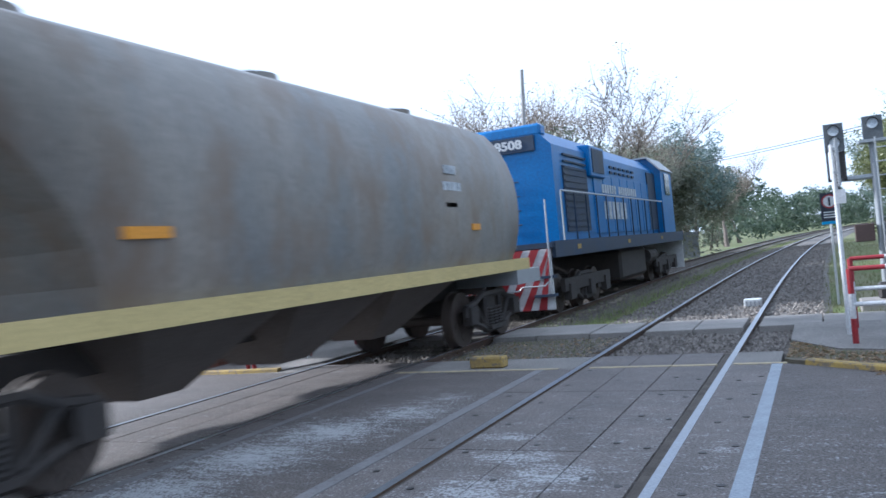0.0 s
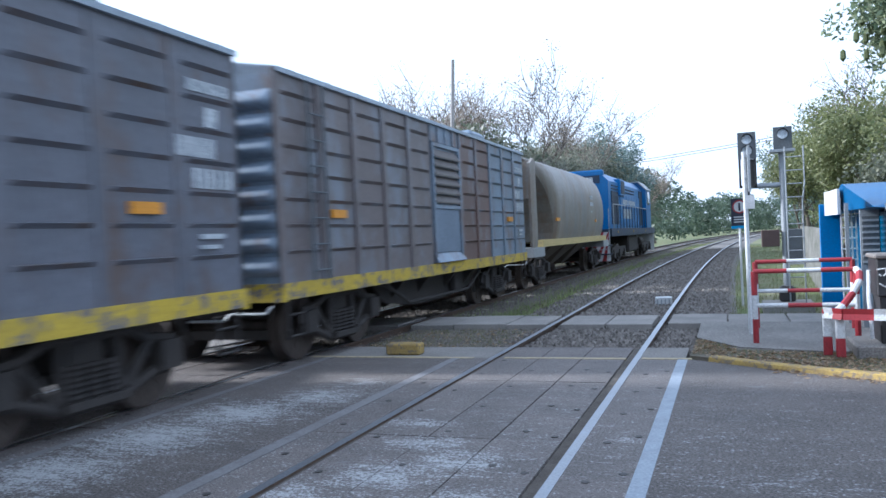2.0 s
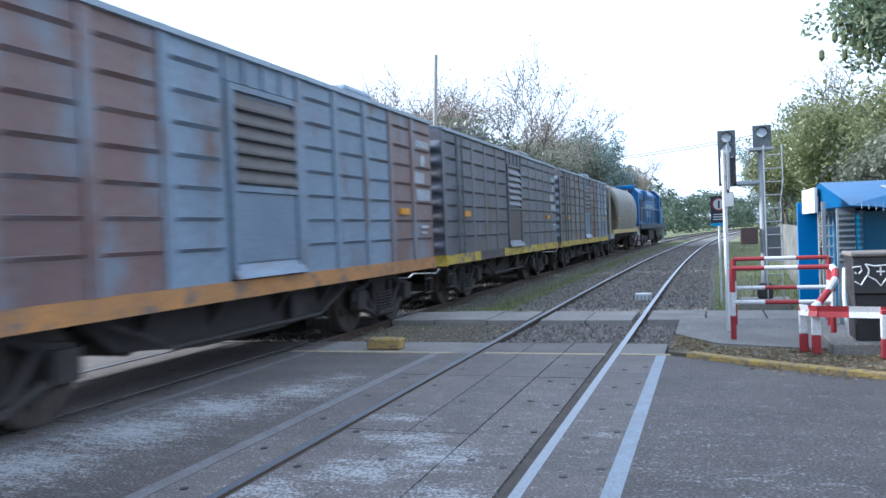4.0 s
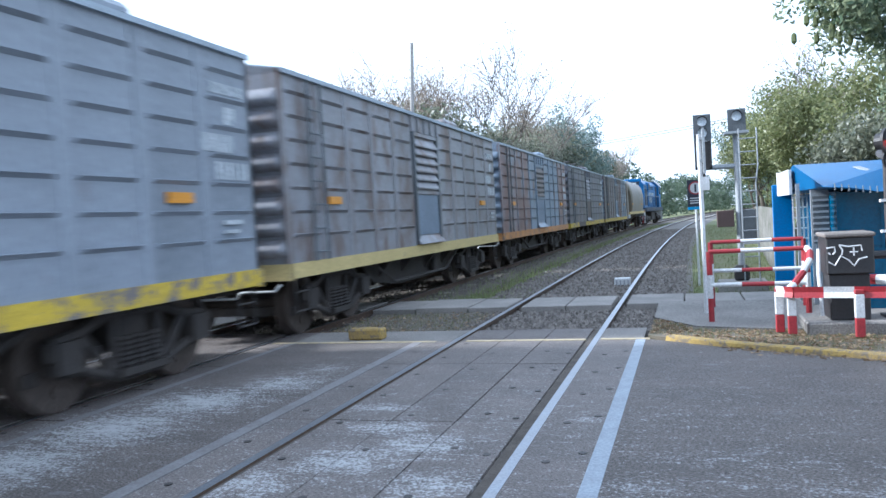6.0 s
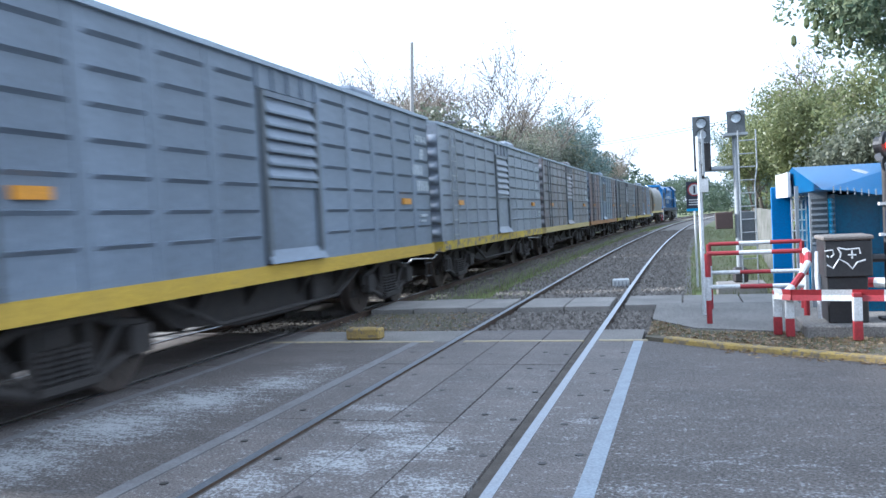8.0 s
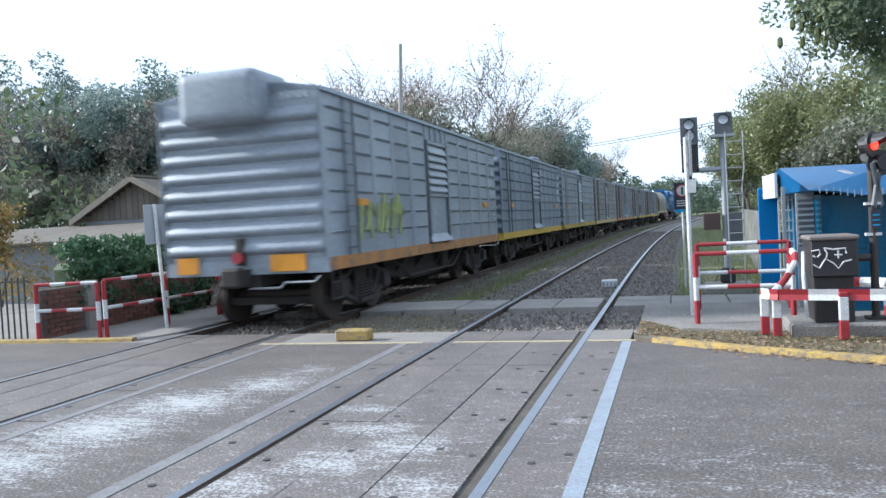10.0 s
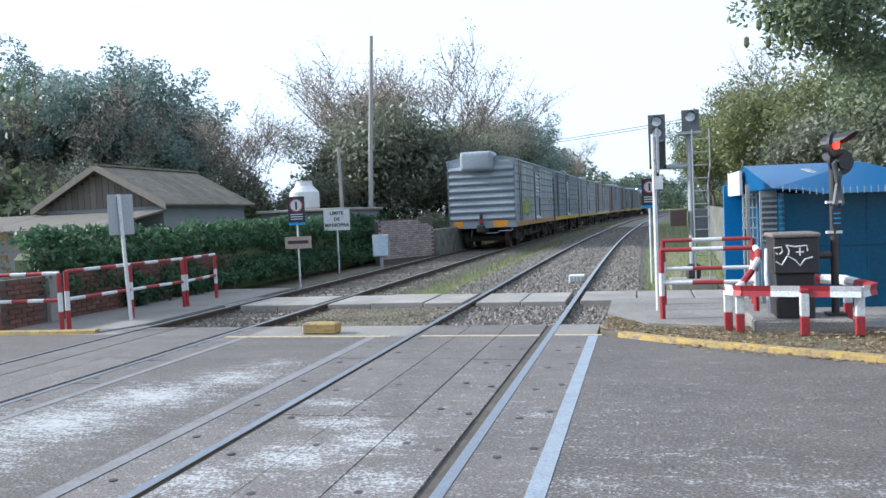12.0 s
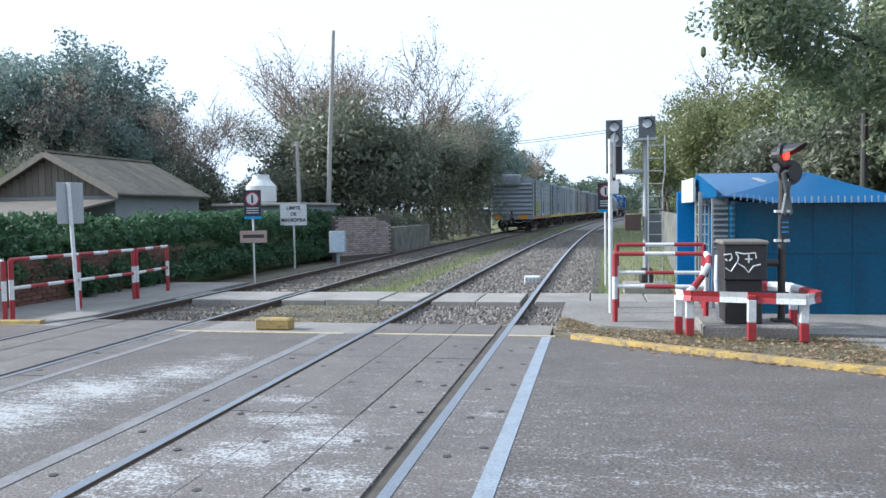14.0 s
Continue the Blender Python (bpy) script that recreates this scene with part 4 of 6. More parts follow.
            tube(g, [(HALFW + 0.045, y + r2.uniform(-0.08, 0.08), 1.25 + r2.uniform(0, 0.2)), (HALFW + 0.045, y + r2.uniform(-0.1, 0.14), 1.6), (HALFW + 0.045, y + r2.uniform(0, 0.2), 1.95 + r2.uniform(-0.1, 0.15)),
                     (HALFW + 0.045, y + 0.22, 1.7)], 0.028, 5)
        part("sprayed_scribble", g, mat("yellow_spray", (0.42, 0.47, 0.16), 0.7, other=(0.1, 0.1, 0.1), scale=3), w, "yellow and black sprayed scribble")
    return w


GREY1 = paint("slate_grey_paint", (0.135, 0.142, 0.172), (0.105, 0.075, 0.062), 0.49)
GREY2 = paint("blue_grey_paint", (0.255, 0.285, 0.335), RUST, 0.62)
GREY4 = paint("plain_slate_paint", (0.185, 0.22, 0.275), RUST, 0.66)
GREY3 = paint("pale_grey_paint", (0.29, 0.325, 0.37), (0.2, 0.18, 0.17), 0.74)
RUSTY = paint("rusted_panel_paint", (0.155, 0.098, 0.085), (0.20, 0.225, 0.265), 0.52)
DUSKY = paint("dusky_stained_paint", (0.15, 0.128, 0.128), (0.185, 0.205, 0.24), 0.5)
REDDISH = paint("faded_red_paint", (0.205, 0.135, 0.125), (0.19, 0.225, 0.27), 0.48)
STAINED = paint("stained_blue_paint", (0.20, 0.25, 0.32), (0.14, 0.09, 0.072), 0.52)
BROWNED = paint("brown_stained_paint", (0.25, 0.255, 0.28), (0.125, 0.088, 0.075), 0.475)
LOWDOOR = mat("door_grey_blue", (0.165, 0.205, 0.265), 0.6, other=(0.125, 0.155, 0.20), scale=1.5, fine=30)
LOWBROWN = mat("door_brown", (0.11, 0.09, 0.085), 0.7, other=(0.08, 0.07, 0.065), scale=1.5, fine=30)


def hopper():
    """Grain hopper wagon with bulging sides and sloping ends; +y leads."""
    w = thing("hopper_wagon", label="dusty grey-beige grain hopper wagon with a cream sill", category="freight wagon")
    M_HOP = paint("dusty_hopper_paint", (0.22, 0.20, 0.175), (0.165, 0.13, 0.10), 0.47, other=(0.155, 0.16, 0.16))
    M_CHUTE = mat("grimy_brown_chute", (0.10, 0.085, 0.075), 0.8, other=(0.065, 0.055, 0.048), scale=2, fine=30)
    prof = [(1.32, 1.3), (1.40, 1.55), (1.44, 1.85), (1.46, 2.15), (1.46, 2.5), (1.44, 2.8), (1.38, 3.1), (1.29, 3.36), (1.12, 3.62), (0.6, 3.86), (0.0, 3.92)]
    prof = prof + [(-x, z) for x, z in prof[-2::-1]]
    n = len(prof)
    bm = bmesh.new()
    # the trailing end is cut away in a curve below the roof, the leading end bulges forward at half height
    rings = [[bm.verts.new((x * 0.985, -5.8 + 2.15 * (1 - (1 - min(1.0, max(0.0, (3.45 - z) / 2.15))) ** 2), z)) for x, z in prof]]
    for y in (-2.9, -1.0, 1.0, 3.0, 4.7):
        rings.append([bm.verts.new((x, y, z)) for x, z in prof])
    rings.append([bm.verts.new((x * 0.97, 4.95 + 0.75 * max(0.0, 1 - ((z - 2.3) / 1.6) ** 2), z)) for x, z in prof])
    for r0, r1 in zip(rings, rings[1:]):
        for k in range(n - 1):
            bm.faces.new((r0[k], r0[k + 1], r1[k + 1], r1[k]))
    for ring, flip in ((rings[0], 1), (rings[-1], -1)):
        for k in range(n // 2 - 1):
            bm.faces.new([ring[k], ring[k + 1], ring[n - 2 - k], ring[n - 1 - k]][::flip])
        bm.faces.new((ring[n // 2 - 1], ring[n // 2], ring[n // 2 + 1]))
    bmesh.ops.recalc_face_normals(bm, faces=bm.faces)
    tub = part("tub", bm, M_HOP, w)
    for p in tub.data.polygons:
        p.use_smooth = abs(p.normal.y) < 0.35
    part("end_panel", boxes((-1.33, -6.30, 2.5, 1.33, -6.25, 3.5)), M_HOP, w)
    part("roof_walk", boxes((-0.3, -5.6, 3.9, 0.3, 5.6, 3.96)), M_HOP, w)
    for y in (-3.6, 0.0, 3.6):
        part("roof_hatch", rod((0, y, 3.88), (0, y, 4.02), 0.4, 16), M_HOP, w)
    for sx in (-1, 1):
        x0, x1 = sorted((sx * 1.28, sx * 1.46))
        part("sill", boxes((x0, -5.35, 1.16, x1, 5.9, 1.36)), M_SILLPALE, w)
        part("reflector", boxes((min(sx * 1.42, sx * 1.47), -3.5, 1.9, max(sx * 1.42, sx * 1.47), -3.0, 2.0)), M_REFLECT, w)
        part("reflector", boxes((min(sx * 1.42, sx * 1.47), 3.4, 1.9, max(sx * 1.42, sx * 1.47), 3.7, 2.0)), M_REFLECT, w)
        part("end_cheek", prism(bmesh.new(), [(-6.3, 1.12), (-5.78, 1.12), (-5.7, 1.6), (-5.7, 3.3), (-5.6, 3.5), (-5.9, 3.62), (-6.3, 3.45)], "x", sx * 1.33, sx * 1.40), M_HOP, w)
        cached(("ladder", M_HOP.name), "ladder", ladder_mesh, M_HOP, w, pose(sx * 0.95, -6.36, 1.16, 0, 0, 90 * sx))
    for d in (-1, 1):
        bm = boxes((-1.46, min(d * 5.2, d * 6.45), 0.90, 1.46, max(d * 5.2, d * 6.45), 1.16))
        part("end_platform", bm, M_GREY, w)
        coupler(w, d * 6.4, d)
        bogie(w, d * 4.7)
        bm = bmesh.new()
        prism(bm, [(d * 5.7, 3.05), (d * 5.6, 3.05), (d * 3.72, 1.2), (d * 3.82, 1.2)], "x", -0.05, 0.05)
        part("end_brace", bm, M_HOP, w)
    for y in (-2.2, 0, 2.2):
        bm = bmesh.new()
        v0 = [bm.verts.new(p) for p in ((-1.2, y - 0.95, 1.16), (1.2, y - 0.95, 1.16), (1.2, y + 0.95, 1.16), (-1.2, y + 0.95, 1.16))]
        v1 = [bm.verts.new(p) for p in ((-0.35, y - 0.3, 0.42), (0.35, y - 0.3, 0.42), (0.35, y + 0.3, 0.42), (-0.35, y + 0.3, 0.42))]
        bm.faces.new(v1)
        for i in range(4):
            bm.faces.new((v0[i], v0[(i + 1) % 4], v1[(i + 1) % 4], v1[i]))
        bmesh.ops.recalc_face_normals(bm, faces=bm.faces)
        part("discharge_chute", bm, M_CHUTE, w)
    part("centre_sill", boxes((-0.25, -6.3, 0.75, 0.25, 6.3, 1.05)), M_UNDER, w)
    for z, a, b in ((2.75, 0.35, 0.75), (2.5, 0.2, 0.85)):
        for k in range(4):
            u0 = 3.3 - b + (b - a) * k / 4
            part("marking_bar", boxes((1.40, u0, z, 1.465, u0 + (b - a) / 4 - 0.03, z + 0.13)), M_MARK, w)
    part("marking_bar", boxes((1.40, 2.5, 2.25, 1.46, 2.9, 2.32)), M_MARK, w)
    return w


def locomotive():
    """Blue diesel engine, long hood towards the train; +y leads."""
    w = thing("diesel_locomotive", label="bright blue diesel locomotive with white lettering and striped pilot", category="locomotive")
    M_LOCO = mat("locomotive_blue", (0.008, 0.13, 0.37), 0.38, other=(0.006, 0.085, 0.26), scale=1.2, fine=20, bump=0.06, patch=(0.03, 0.06, 0.12), level=0.68)
    M_LOCODARK = mat("grimy_dark_blue", (0.012, 0.03, 0.07), 0.6, other=(0.03, 0.035, 0.04), scale=2, fine=30)
    M_HEAD = mat("headlight_glow", (1.0, 0.95, 0.85), 0.3, glow=12.0, bump=0)
    FP, HH = 1.48, 3.86
    bm = bmesh.new()
    prism(bm, [(-0.92, FP), (0.92, FP), (0.92, HH - 0.35), (0.62, HH), (-0.62, HH), (-0.92, HH - 0.35)], "y", -7.55, 4.6)
    hood = part("long_hood", bm, M_LOCO, w)
    # rear face pieces
    part("number_box", boxes((-0.62, -7.62, 3.42, 0.62, -7.5, 3.74)), M_LOCODARK, hood)
    words("8508", 0.27, M_WHITE, pose(0.12, -7.63, 3.57, 90, 0, 0), hood, 0.003, "number")
    part("headlight", rod((-0.55, -7.66, 3.86), (-0.55, -7.52, 3.86), 0.09, 12), M_HEAD, hood, "lit white headlight")
    part("headlight_case", boxes((-0.75, -7.56, 3.72, 0.75, -7.2, 3.98)), M_LOCO, hood, bevel=0.05)
    for z in (1.9, 2.2, 2.5, 2.8):
        part("end_handhold", rod((-0.25, -7.6, z), (0.25, -7.6, z), 0.015, 6), M_LOCODARK, hood)
    for sx in (-1, 1):
        a, b = sorted((sx * 0.90, sx * 0.945))
        part("radiator_grille", boxes((a, -6.9, FP + 0.2, b, -4.9, 3.1)), M_LOCODARK, hood)
        for k in range(12):
            part("grille_slat", boxes((min(sx * 0.93, sx * 0.96), -6.85, FP + 0.3 + k * 0.14, max(sx * 0.93, sx * 0.96), -4.95, FP + 0.34 + k * 0.14)), M_LOCODARK, hood)
        a, b = sorted((sx * 0.70, sx * 1.02))
        part("air_intake_box", boxes((a, -4.8, 2.95, b, -3.3, 3.70)), M_LOCO, hood, bevel=0.03)
        part("intake_grille", boxes((min(sx * 1.0, sx * 1.035), -4.6, 3.05, max(sx * 1.0, sx * 1.035), -3.5, 3.62)), M_LOCODARK, hood)
        part("dark_hood_panel", boxes((min(sx * 0.9, sx * 0.952), 2.7, 1.62, max(sx * 0.9, sx * 0.952), 4.55, 3.42)), M_LOCODARK, hood)
        for k in range(9):
            y = -4.3 + k * 0.98
            part("hood_door", boxes((min(sx * 0.91, sx * 0.945), y + 0.03, FP + 0.12, max(sx * 0.91, sx * 0.945), y + 0.95, 3.05)), M_LOCO, hood, bevel=0.012)
        for k in range(6):
            for r in range(2):
                part("vent", boxes((min(sx * 0.9, sx * 0.952), -2.4 + k * 0.55, 3.14 + r * 0.14, max(sx * 0.9, sx * 0.952), -2.1 + k * 0.55, 3.2 + r * 0.14)), M_LOCODARK, hood)
        # operator's lettering as plain bars
        for k in range(16):
            if k != 6:
                part("lettering_bar", boxes((min(sx * 0.94, sx * 0.958), -3.5 + k * 0.27, 2.60, max(sx * 0.94, sx * 0.958), -3.32 + k * 0.27, 2.82)), M_MARK, hood)
        for k in range(6):
            part("lettering_bar", boxes((min(sx * 0.94, sx * 0.958), -3.4 + k * 0.45, 1.95, max(sx * 0.94, sx * 0.958), -3.1 + k * 0.45, 2.40)), M_MARK, hood)
        rail_bm = bmesh.new()
        tube(rail_bm, ((sx * 1.4, -7.4, 1.5), (sx * 1.4, -7.4, 2.5), (sx * 1.4, 4.4, 2.5)), 0.022, 6)
        part("handrail", rail_bm, M_GREY, w)
        for k in range(12):
            part("handrail_post", rod((sx * 1.4, -6.4 + k * 0.98, 1.45), (sx * 1.4, -6.4 + k * 0.98, 2.5), 0.02, 6), M_LOCODARK, w)
        a, b = sorted((sx * 1.35, sx * 1.43))
        part("side_sill", boxes((a, -8.2, 1.18, b, 8.2, 1.5)), M_LOCODARK, w)
        for y in (-6.6, -1.5, 3.5):
            part("reflector", boxes((min(sx * 1.43, sx * 1.44), y, 1.3, max(sx * 1.43, sx * 1.44), y + 0.3, 1.4)), M_YELLOW, w)
        part("cab_window", boxes((min(sx * 1.4, sx * 1.43), 5.2, 2.75, max(sx * 1.4, sx * 1.43), 6.1, 3.45)), M_GLASS, w)
        part("end_step", boxes((min(sx * 0.95, sx * 1.4), -8.45, 0.45, max(sx * 0.95, sx * 1.4), -8.2, 0.5), (min(sx * 0.95, sx * 1.4), -8.4, 0.8, max(sx * 0.95, sx * 1.4), -8.15, 0.85)), M_LOCODARK, w)
        tube_bm = tube(bmesh.new(), ((sx * 1.35, -8.4, 0.45), (sx * 1.35, -8.45, 1.2), (sx * 1.35, -8.4, 2.3)), 0.02, 6)
        part("grab_iron", tube_bm, M_GREY, w)
    bm = bmesh.new()
    prism(bm, [(-1.4, FP), (1.4, FP), (1.4, 3.55), (0.95, 3.95), (-0.95, 3.95), (-1.4, 3.55)], "y", 4.61, 6.7)
    part("cab", bm, M_LOCO, w)
    bm = bmesh.new()
    prism(bm, [(-1.46, 3.55), (-1.0, 4.0), (1.0, 4.0), (1.46, 3.55), (1.42, 3.52), (0.98, 3.96), (-0.98, 3.96), (-1.42, 3.52)], "y", 4.4, 6.9)
    part("cab_roof", bm, M_GREY, w, "pale cab roof")
    bm = bmesh.new()
    prism(bm, [(-0.92, FP), (0.92, FP), (0.92, 2.9), (0.7, 3.1), (-0.7, 3.1), (-0.92, 2.9)], "y", 6.71, 8.0)
    part("short_hood", bm, M_LOCO, w)
    part("footplate", boxes((-1.4, -8.3, 1.38, 1.4, 8.3, FP)), M_LOCODARK, w)
    part("fuel_tank", boxes((-1.2, -1.6, 0.35, 1.2, 1.8, 1.15)), M_UNDER, w, bevel=0.08)
    for sx in (-1, 1):
        part("air_reservoir", rod((sx * 1.15, 1.9, 0.85), (sx * 1.15, 3.1, 0.85), 0.2, 12), M_UNDER, w)
    for d in (-1, 1):
        plow = thing("pilot")
        plow.parent = w
        part("pilot_plate", boxes((-1.35, d * 8.32 - 0.02, 0.2, 1.35, d * 8.32 + 0.02, 1.36)), M_WHITE, plow)
        for k in range(-6, 5):
            bm = bmesh.new()
            x = k * 0.36
            pts = [(max(-1.35, min(1.35, x + u)), z) for u, z in ((-0.09, 0.2), (0.09, 0.2), (0.75, 1.36), (0.57, 1.36))]
            if pts[1][0] - pts[0][0] > 0.02 or pts[2][0] - pts[3][0] > 0.02:
                prism(bm, pts, "y", d * 8.35 - 0.012, d * 8.35 + 0.012)
                part("red_stripe", bm, M_RED, plow)
            else:
                bm.free()
        coupler(w, d * 8.3, d)
        b = bogie(w, d * 5.2, axles=(-1.55, 0.1, 1.55))
        for sx in (-1, 1):
            part("truck_side", boxes((min(sx * 1.15, sx * 1.25), -2.0, 0.5, max(sx * 1.15, sx * 1.25), 2.0, 0.78), (min(sx * 1.12, sx * 1.3), -1.75, 0.3, max(sx * 1.12, sx * 1.3), -1.35, 0.66),
                                     (min(sx * 1.12, sx * 1.3), -0.1, 0.3, max(sx * 1.12, sx * 1.3), 0.3, 0.66), (min(sx * 1.12, sx * 1.3), 1.35, 0.3, max(sx * 1.12, sx * 1.3), 1.75, 0.66)), M_UNDER, b)
    # hood set back from the end step; full height over the rails
    hood.matrix_basis = pose(0, 0.6, 0)
    hood.scale = (1.24, 1, 1)
    for c in w.children_recursive:
        if c.type == "MESH" and c.data.users == 1 and not c.parent.name.startswith("bogie"):
            c.data.transform(Matrix.Diagonal((1, 1, 1.09, 1)))
            c.location.z *= 1.09
    return w


TRAIN = []      # thing, distance of its middle from the front of the first boxcar
TRAIN.append((locomotive(), 14.8 + 8.4))
TRAIN.append((hopper(), 0.75 + 6.45))
rusted = {**{k: DUSKY for k in range(5)}, 5: RUSTY, 6: RUSTY}
specs = [
    dict(label="blue-grey boxcar with rusted brown panels and yellow sill", body=STAINED, sill=M_SILLY, panels=rusted, door_low=LOWDOOR),
    dict(label="slate grey boxcar with patchy yellow sill and brown door", body=GREY1, sill=M_SILLY, door_low=LOWBROWN, bare_sill=(-3.5, -1.3)),
    dict(label="rust-stained blue boxcar with an orange sill", body=STAINED, sill=M_SILLO, panels={0: REDDISH, 1: REDDISH, 2: REDDISH, 3: REDDISH, 8: REDDISH, 9: REDDISH}, door_low=LOWDOOR),
    dict(label="brown-stained grey boxcar with a pale yellow sill", body=BROWNED, sill=M_SILLPALE, door_low=LOWDOOR),
    dict(label="grey boxcar with a light ladder and yellow sill", body=GREY2, sill=M_SILLY, light_ladder=True),
    dict(label="plain grey boxcar with a clean yellow sill", body=GREY4, sill=M_SILLCLEAN),
    dict(label="pale grey last boxcar with end hood and tail lamp", body=GREY3, sill=M_SILLO, end_tank=True, graffiti=True, hatch=False),
]
for i, sp in enumerate(specs):
    TRAIN.append((boxcar(**sp), -i * PITCH - LEN / 2))

# ---- right-hand side: railings, barrier machine, signals, kiosk ----


def banded(name, p0, p1, r, bands, parent, first=0):
    """A pipe painted in red and white lengths, each its own piece."""
    a, b = Vector(p0), Vector(p1)
    for k in range(bands):
        part(name, rod(a.lerp(b, k / bands), a.lerp(b, (k + 1) / bands), r, 10), (M_RED, M_WHITE)[(k + first) % 2], parent)


def railing(x0, y0, x1, y1, label, heights=(1.04, 0.66, 0.4), bands=(3, 3, 3), posts=2, z0=0.05, r=0.028, base_white=False):
    t = thing("pipe_railing", label=label, category="railing", group="red and white pipe railings")
    for k in range(posts):
        u = k / max(1, posts - 1)
        x, y = x0 + (x1 - x0) * u, y0 + (y1 - y0) * u
        banded("post_band", (x, y, z0), (x, y, z0 + heights[0]), r * 1.25, 3, t)
    for h, b in zip(heights, bands):
        banded("rail_band", (x0, y0, z0 + h), (x1, y1, z0 + h), r, b, t, 0 if h == heights[0] else 1)
    return t


railing(1.34, 10.4, 2.46, 10.35, "red and white banded pipe railing on the pavement", heights=(0.88, 0.46), bands=(3, 3))
railing(1.40, 11.9, 2.62, 11.85, "red and white banded pipe railing behind the first", heights=(0.93, 0.52), bands=(3, 3))
guard = thing("machine_guard_rail", label="low red and white guard rail round the barrier machine", category="guard rail")
ring = [(2.02, 9.42), (2.17, 9.22), (3.30, 8.95), (3.50, 9.22), (3.40, 10.25), (3.0, 10.45)]
for i, (a, b) in enumerate(zip(ring, ring[1:])):
    d = Vector((b[0] - a[0], b[1] - a[1]))
    n = 4 if i == 1 else 2
    ang = math.degrees(math.atan2(d.y, d.x))
    for k in range(n):
        l0, l1 = d.length * k / n, d.length * (k + 1) / n
        bm = bmesh.new()
        prism(bm, [(-0.03, -0.06), (0.03, -0.045), (0.045, 0.0), (0.03, 0.045), (-0.03, 0.06), (-0.015, 0.0)], "x", l0, l1)
        part("beam_band", bm, (M_WHITE, M_RED)[(k + i) % 2], guard, at=pose(a[0], a[1], 0.52, 0, 0, ang))
for x, y in ((2.04, 9.46), (2.15, 9.32), (2.77, 9.05), (3.30, 9.02), (3.46, 10.2)):
    for z0, z1, m in ((0.05, 0.25, M_RED), (0.25, 0.50, M_WHITE), (0.50, 0.55, M_RED)):
        part("post_band", boxes((x - 0.045, y - 0.035, z0, x + 0.045, y + 0.035, z1)), m, guard, bevel=0.008)
# bent rail rising from the guard to the railing
pts = [(2.08, 9.32, 0.50), (2.2, 9.5, 0.57), (2.34, 9.8, 0.68), (2.45, 10.05, 0.80), (2.48, 10.25, 0.89), (2.46, 10.35, 0.93)]
bent = thing("bent_rail", label="bent red and white rail rising from the guard", category="rail")
for k in range(5):
    part("rail_band", rod(pts[k], pts[k + 1], 0.04, 8), (M_WHITE, M_RED)[k % 2], bent)

tagged(part("concrete_plinth", boxes((2.3, 9.3, 0.0, 3.32, 10.15, 0.17)), M_PAVE, bevel=0.02), label="rough concrete plinth under the barrier machine", category="plinth")
mach = thing("barrier_machine", pose(0.03, 0.22, -0.02), label="black barrier machine cabinet with white scribbled graffiti", category="barrier machine")
part("lower_case", boxes((2.53, 9.24, 0.19, 2.93, 9.70, 0.70)), M_BLACK, mach, bevel=0.012)
part("upper_case", boxes((2.50, 9.18, 0.70, 2.97, 9.74, 1.10)), M_BLACK, mach, bevel=0.012)
part("lid", boxes((2.48, 9.16, 1.10, 2.985, 9.76, 1.15)), mat("dull_brown_lid", (0.16, 0.14, 0.125), 0.7), mach, "dull brown-grey lid", bevel=0.015)
part("drive_shaft", rod((2.96, 9.45, 0.88), (3.14, 9.45, 0.88), 0.045), M_BLACK, mach)
part("door_latch", boxes((2.52, 9.225, 0.45, 2.56, 9.245, 0.5)), M_GREY, mach)
part("conduit", tube(bmesh.new(), ((2.44, 9.2, 0.25), (2.42, 9.22, 0.7), (2.44, 9.3, 0.98)), 0.02, 6), M_WHITE, mach)
scr = bmesh.new()
for st in ([(2.50, 0.99), (2.58, 1.0), (2.59, 0.95), (2.56, 0.92)], [(2.52, 0.94), (2.54, 0.92)], [(2.63, 1.02), (2.66, 0.96), (2.65, 0.91)], [(2.63, 1.02), (2.72, 1.0), (2.84, 1.01), (2.85, 0.95)],
           [(2.77, 0.99), (2.77, 0.9)], [(2.73, 0.94), (2.81, 0.94)], [(2.52, 0.84), (2.58, 0.80), (2.64, 0.90), (2.72, 0.85), (2.77, 0.79), (2.82, 0.86), (2.90, 0.88)]):
    tube(scr, [(x, 9.176, z) for x, z in st], 0.009, 5)
part("graffiti", scr, M_WHITE, mach, "white sprayed scribble")

lampost = thing("crossing_light", pose(0.06, 0.22, -0.02), label="dark crossing light post with a lit red lamp and crossbuck", category="crossing light")
part("post", rod((3.16, 9.5, 0.19), (3.16, 9.5, 2.05), 0.042, 12), M_DARK, lampost)
part("base_flange", boxes((3.06, 9.4, 0.18, 3.26, 9.6, 0.22)), M_DARK, lampost)


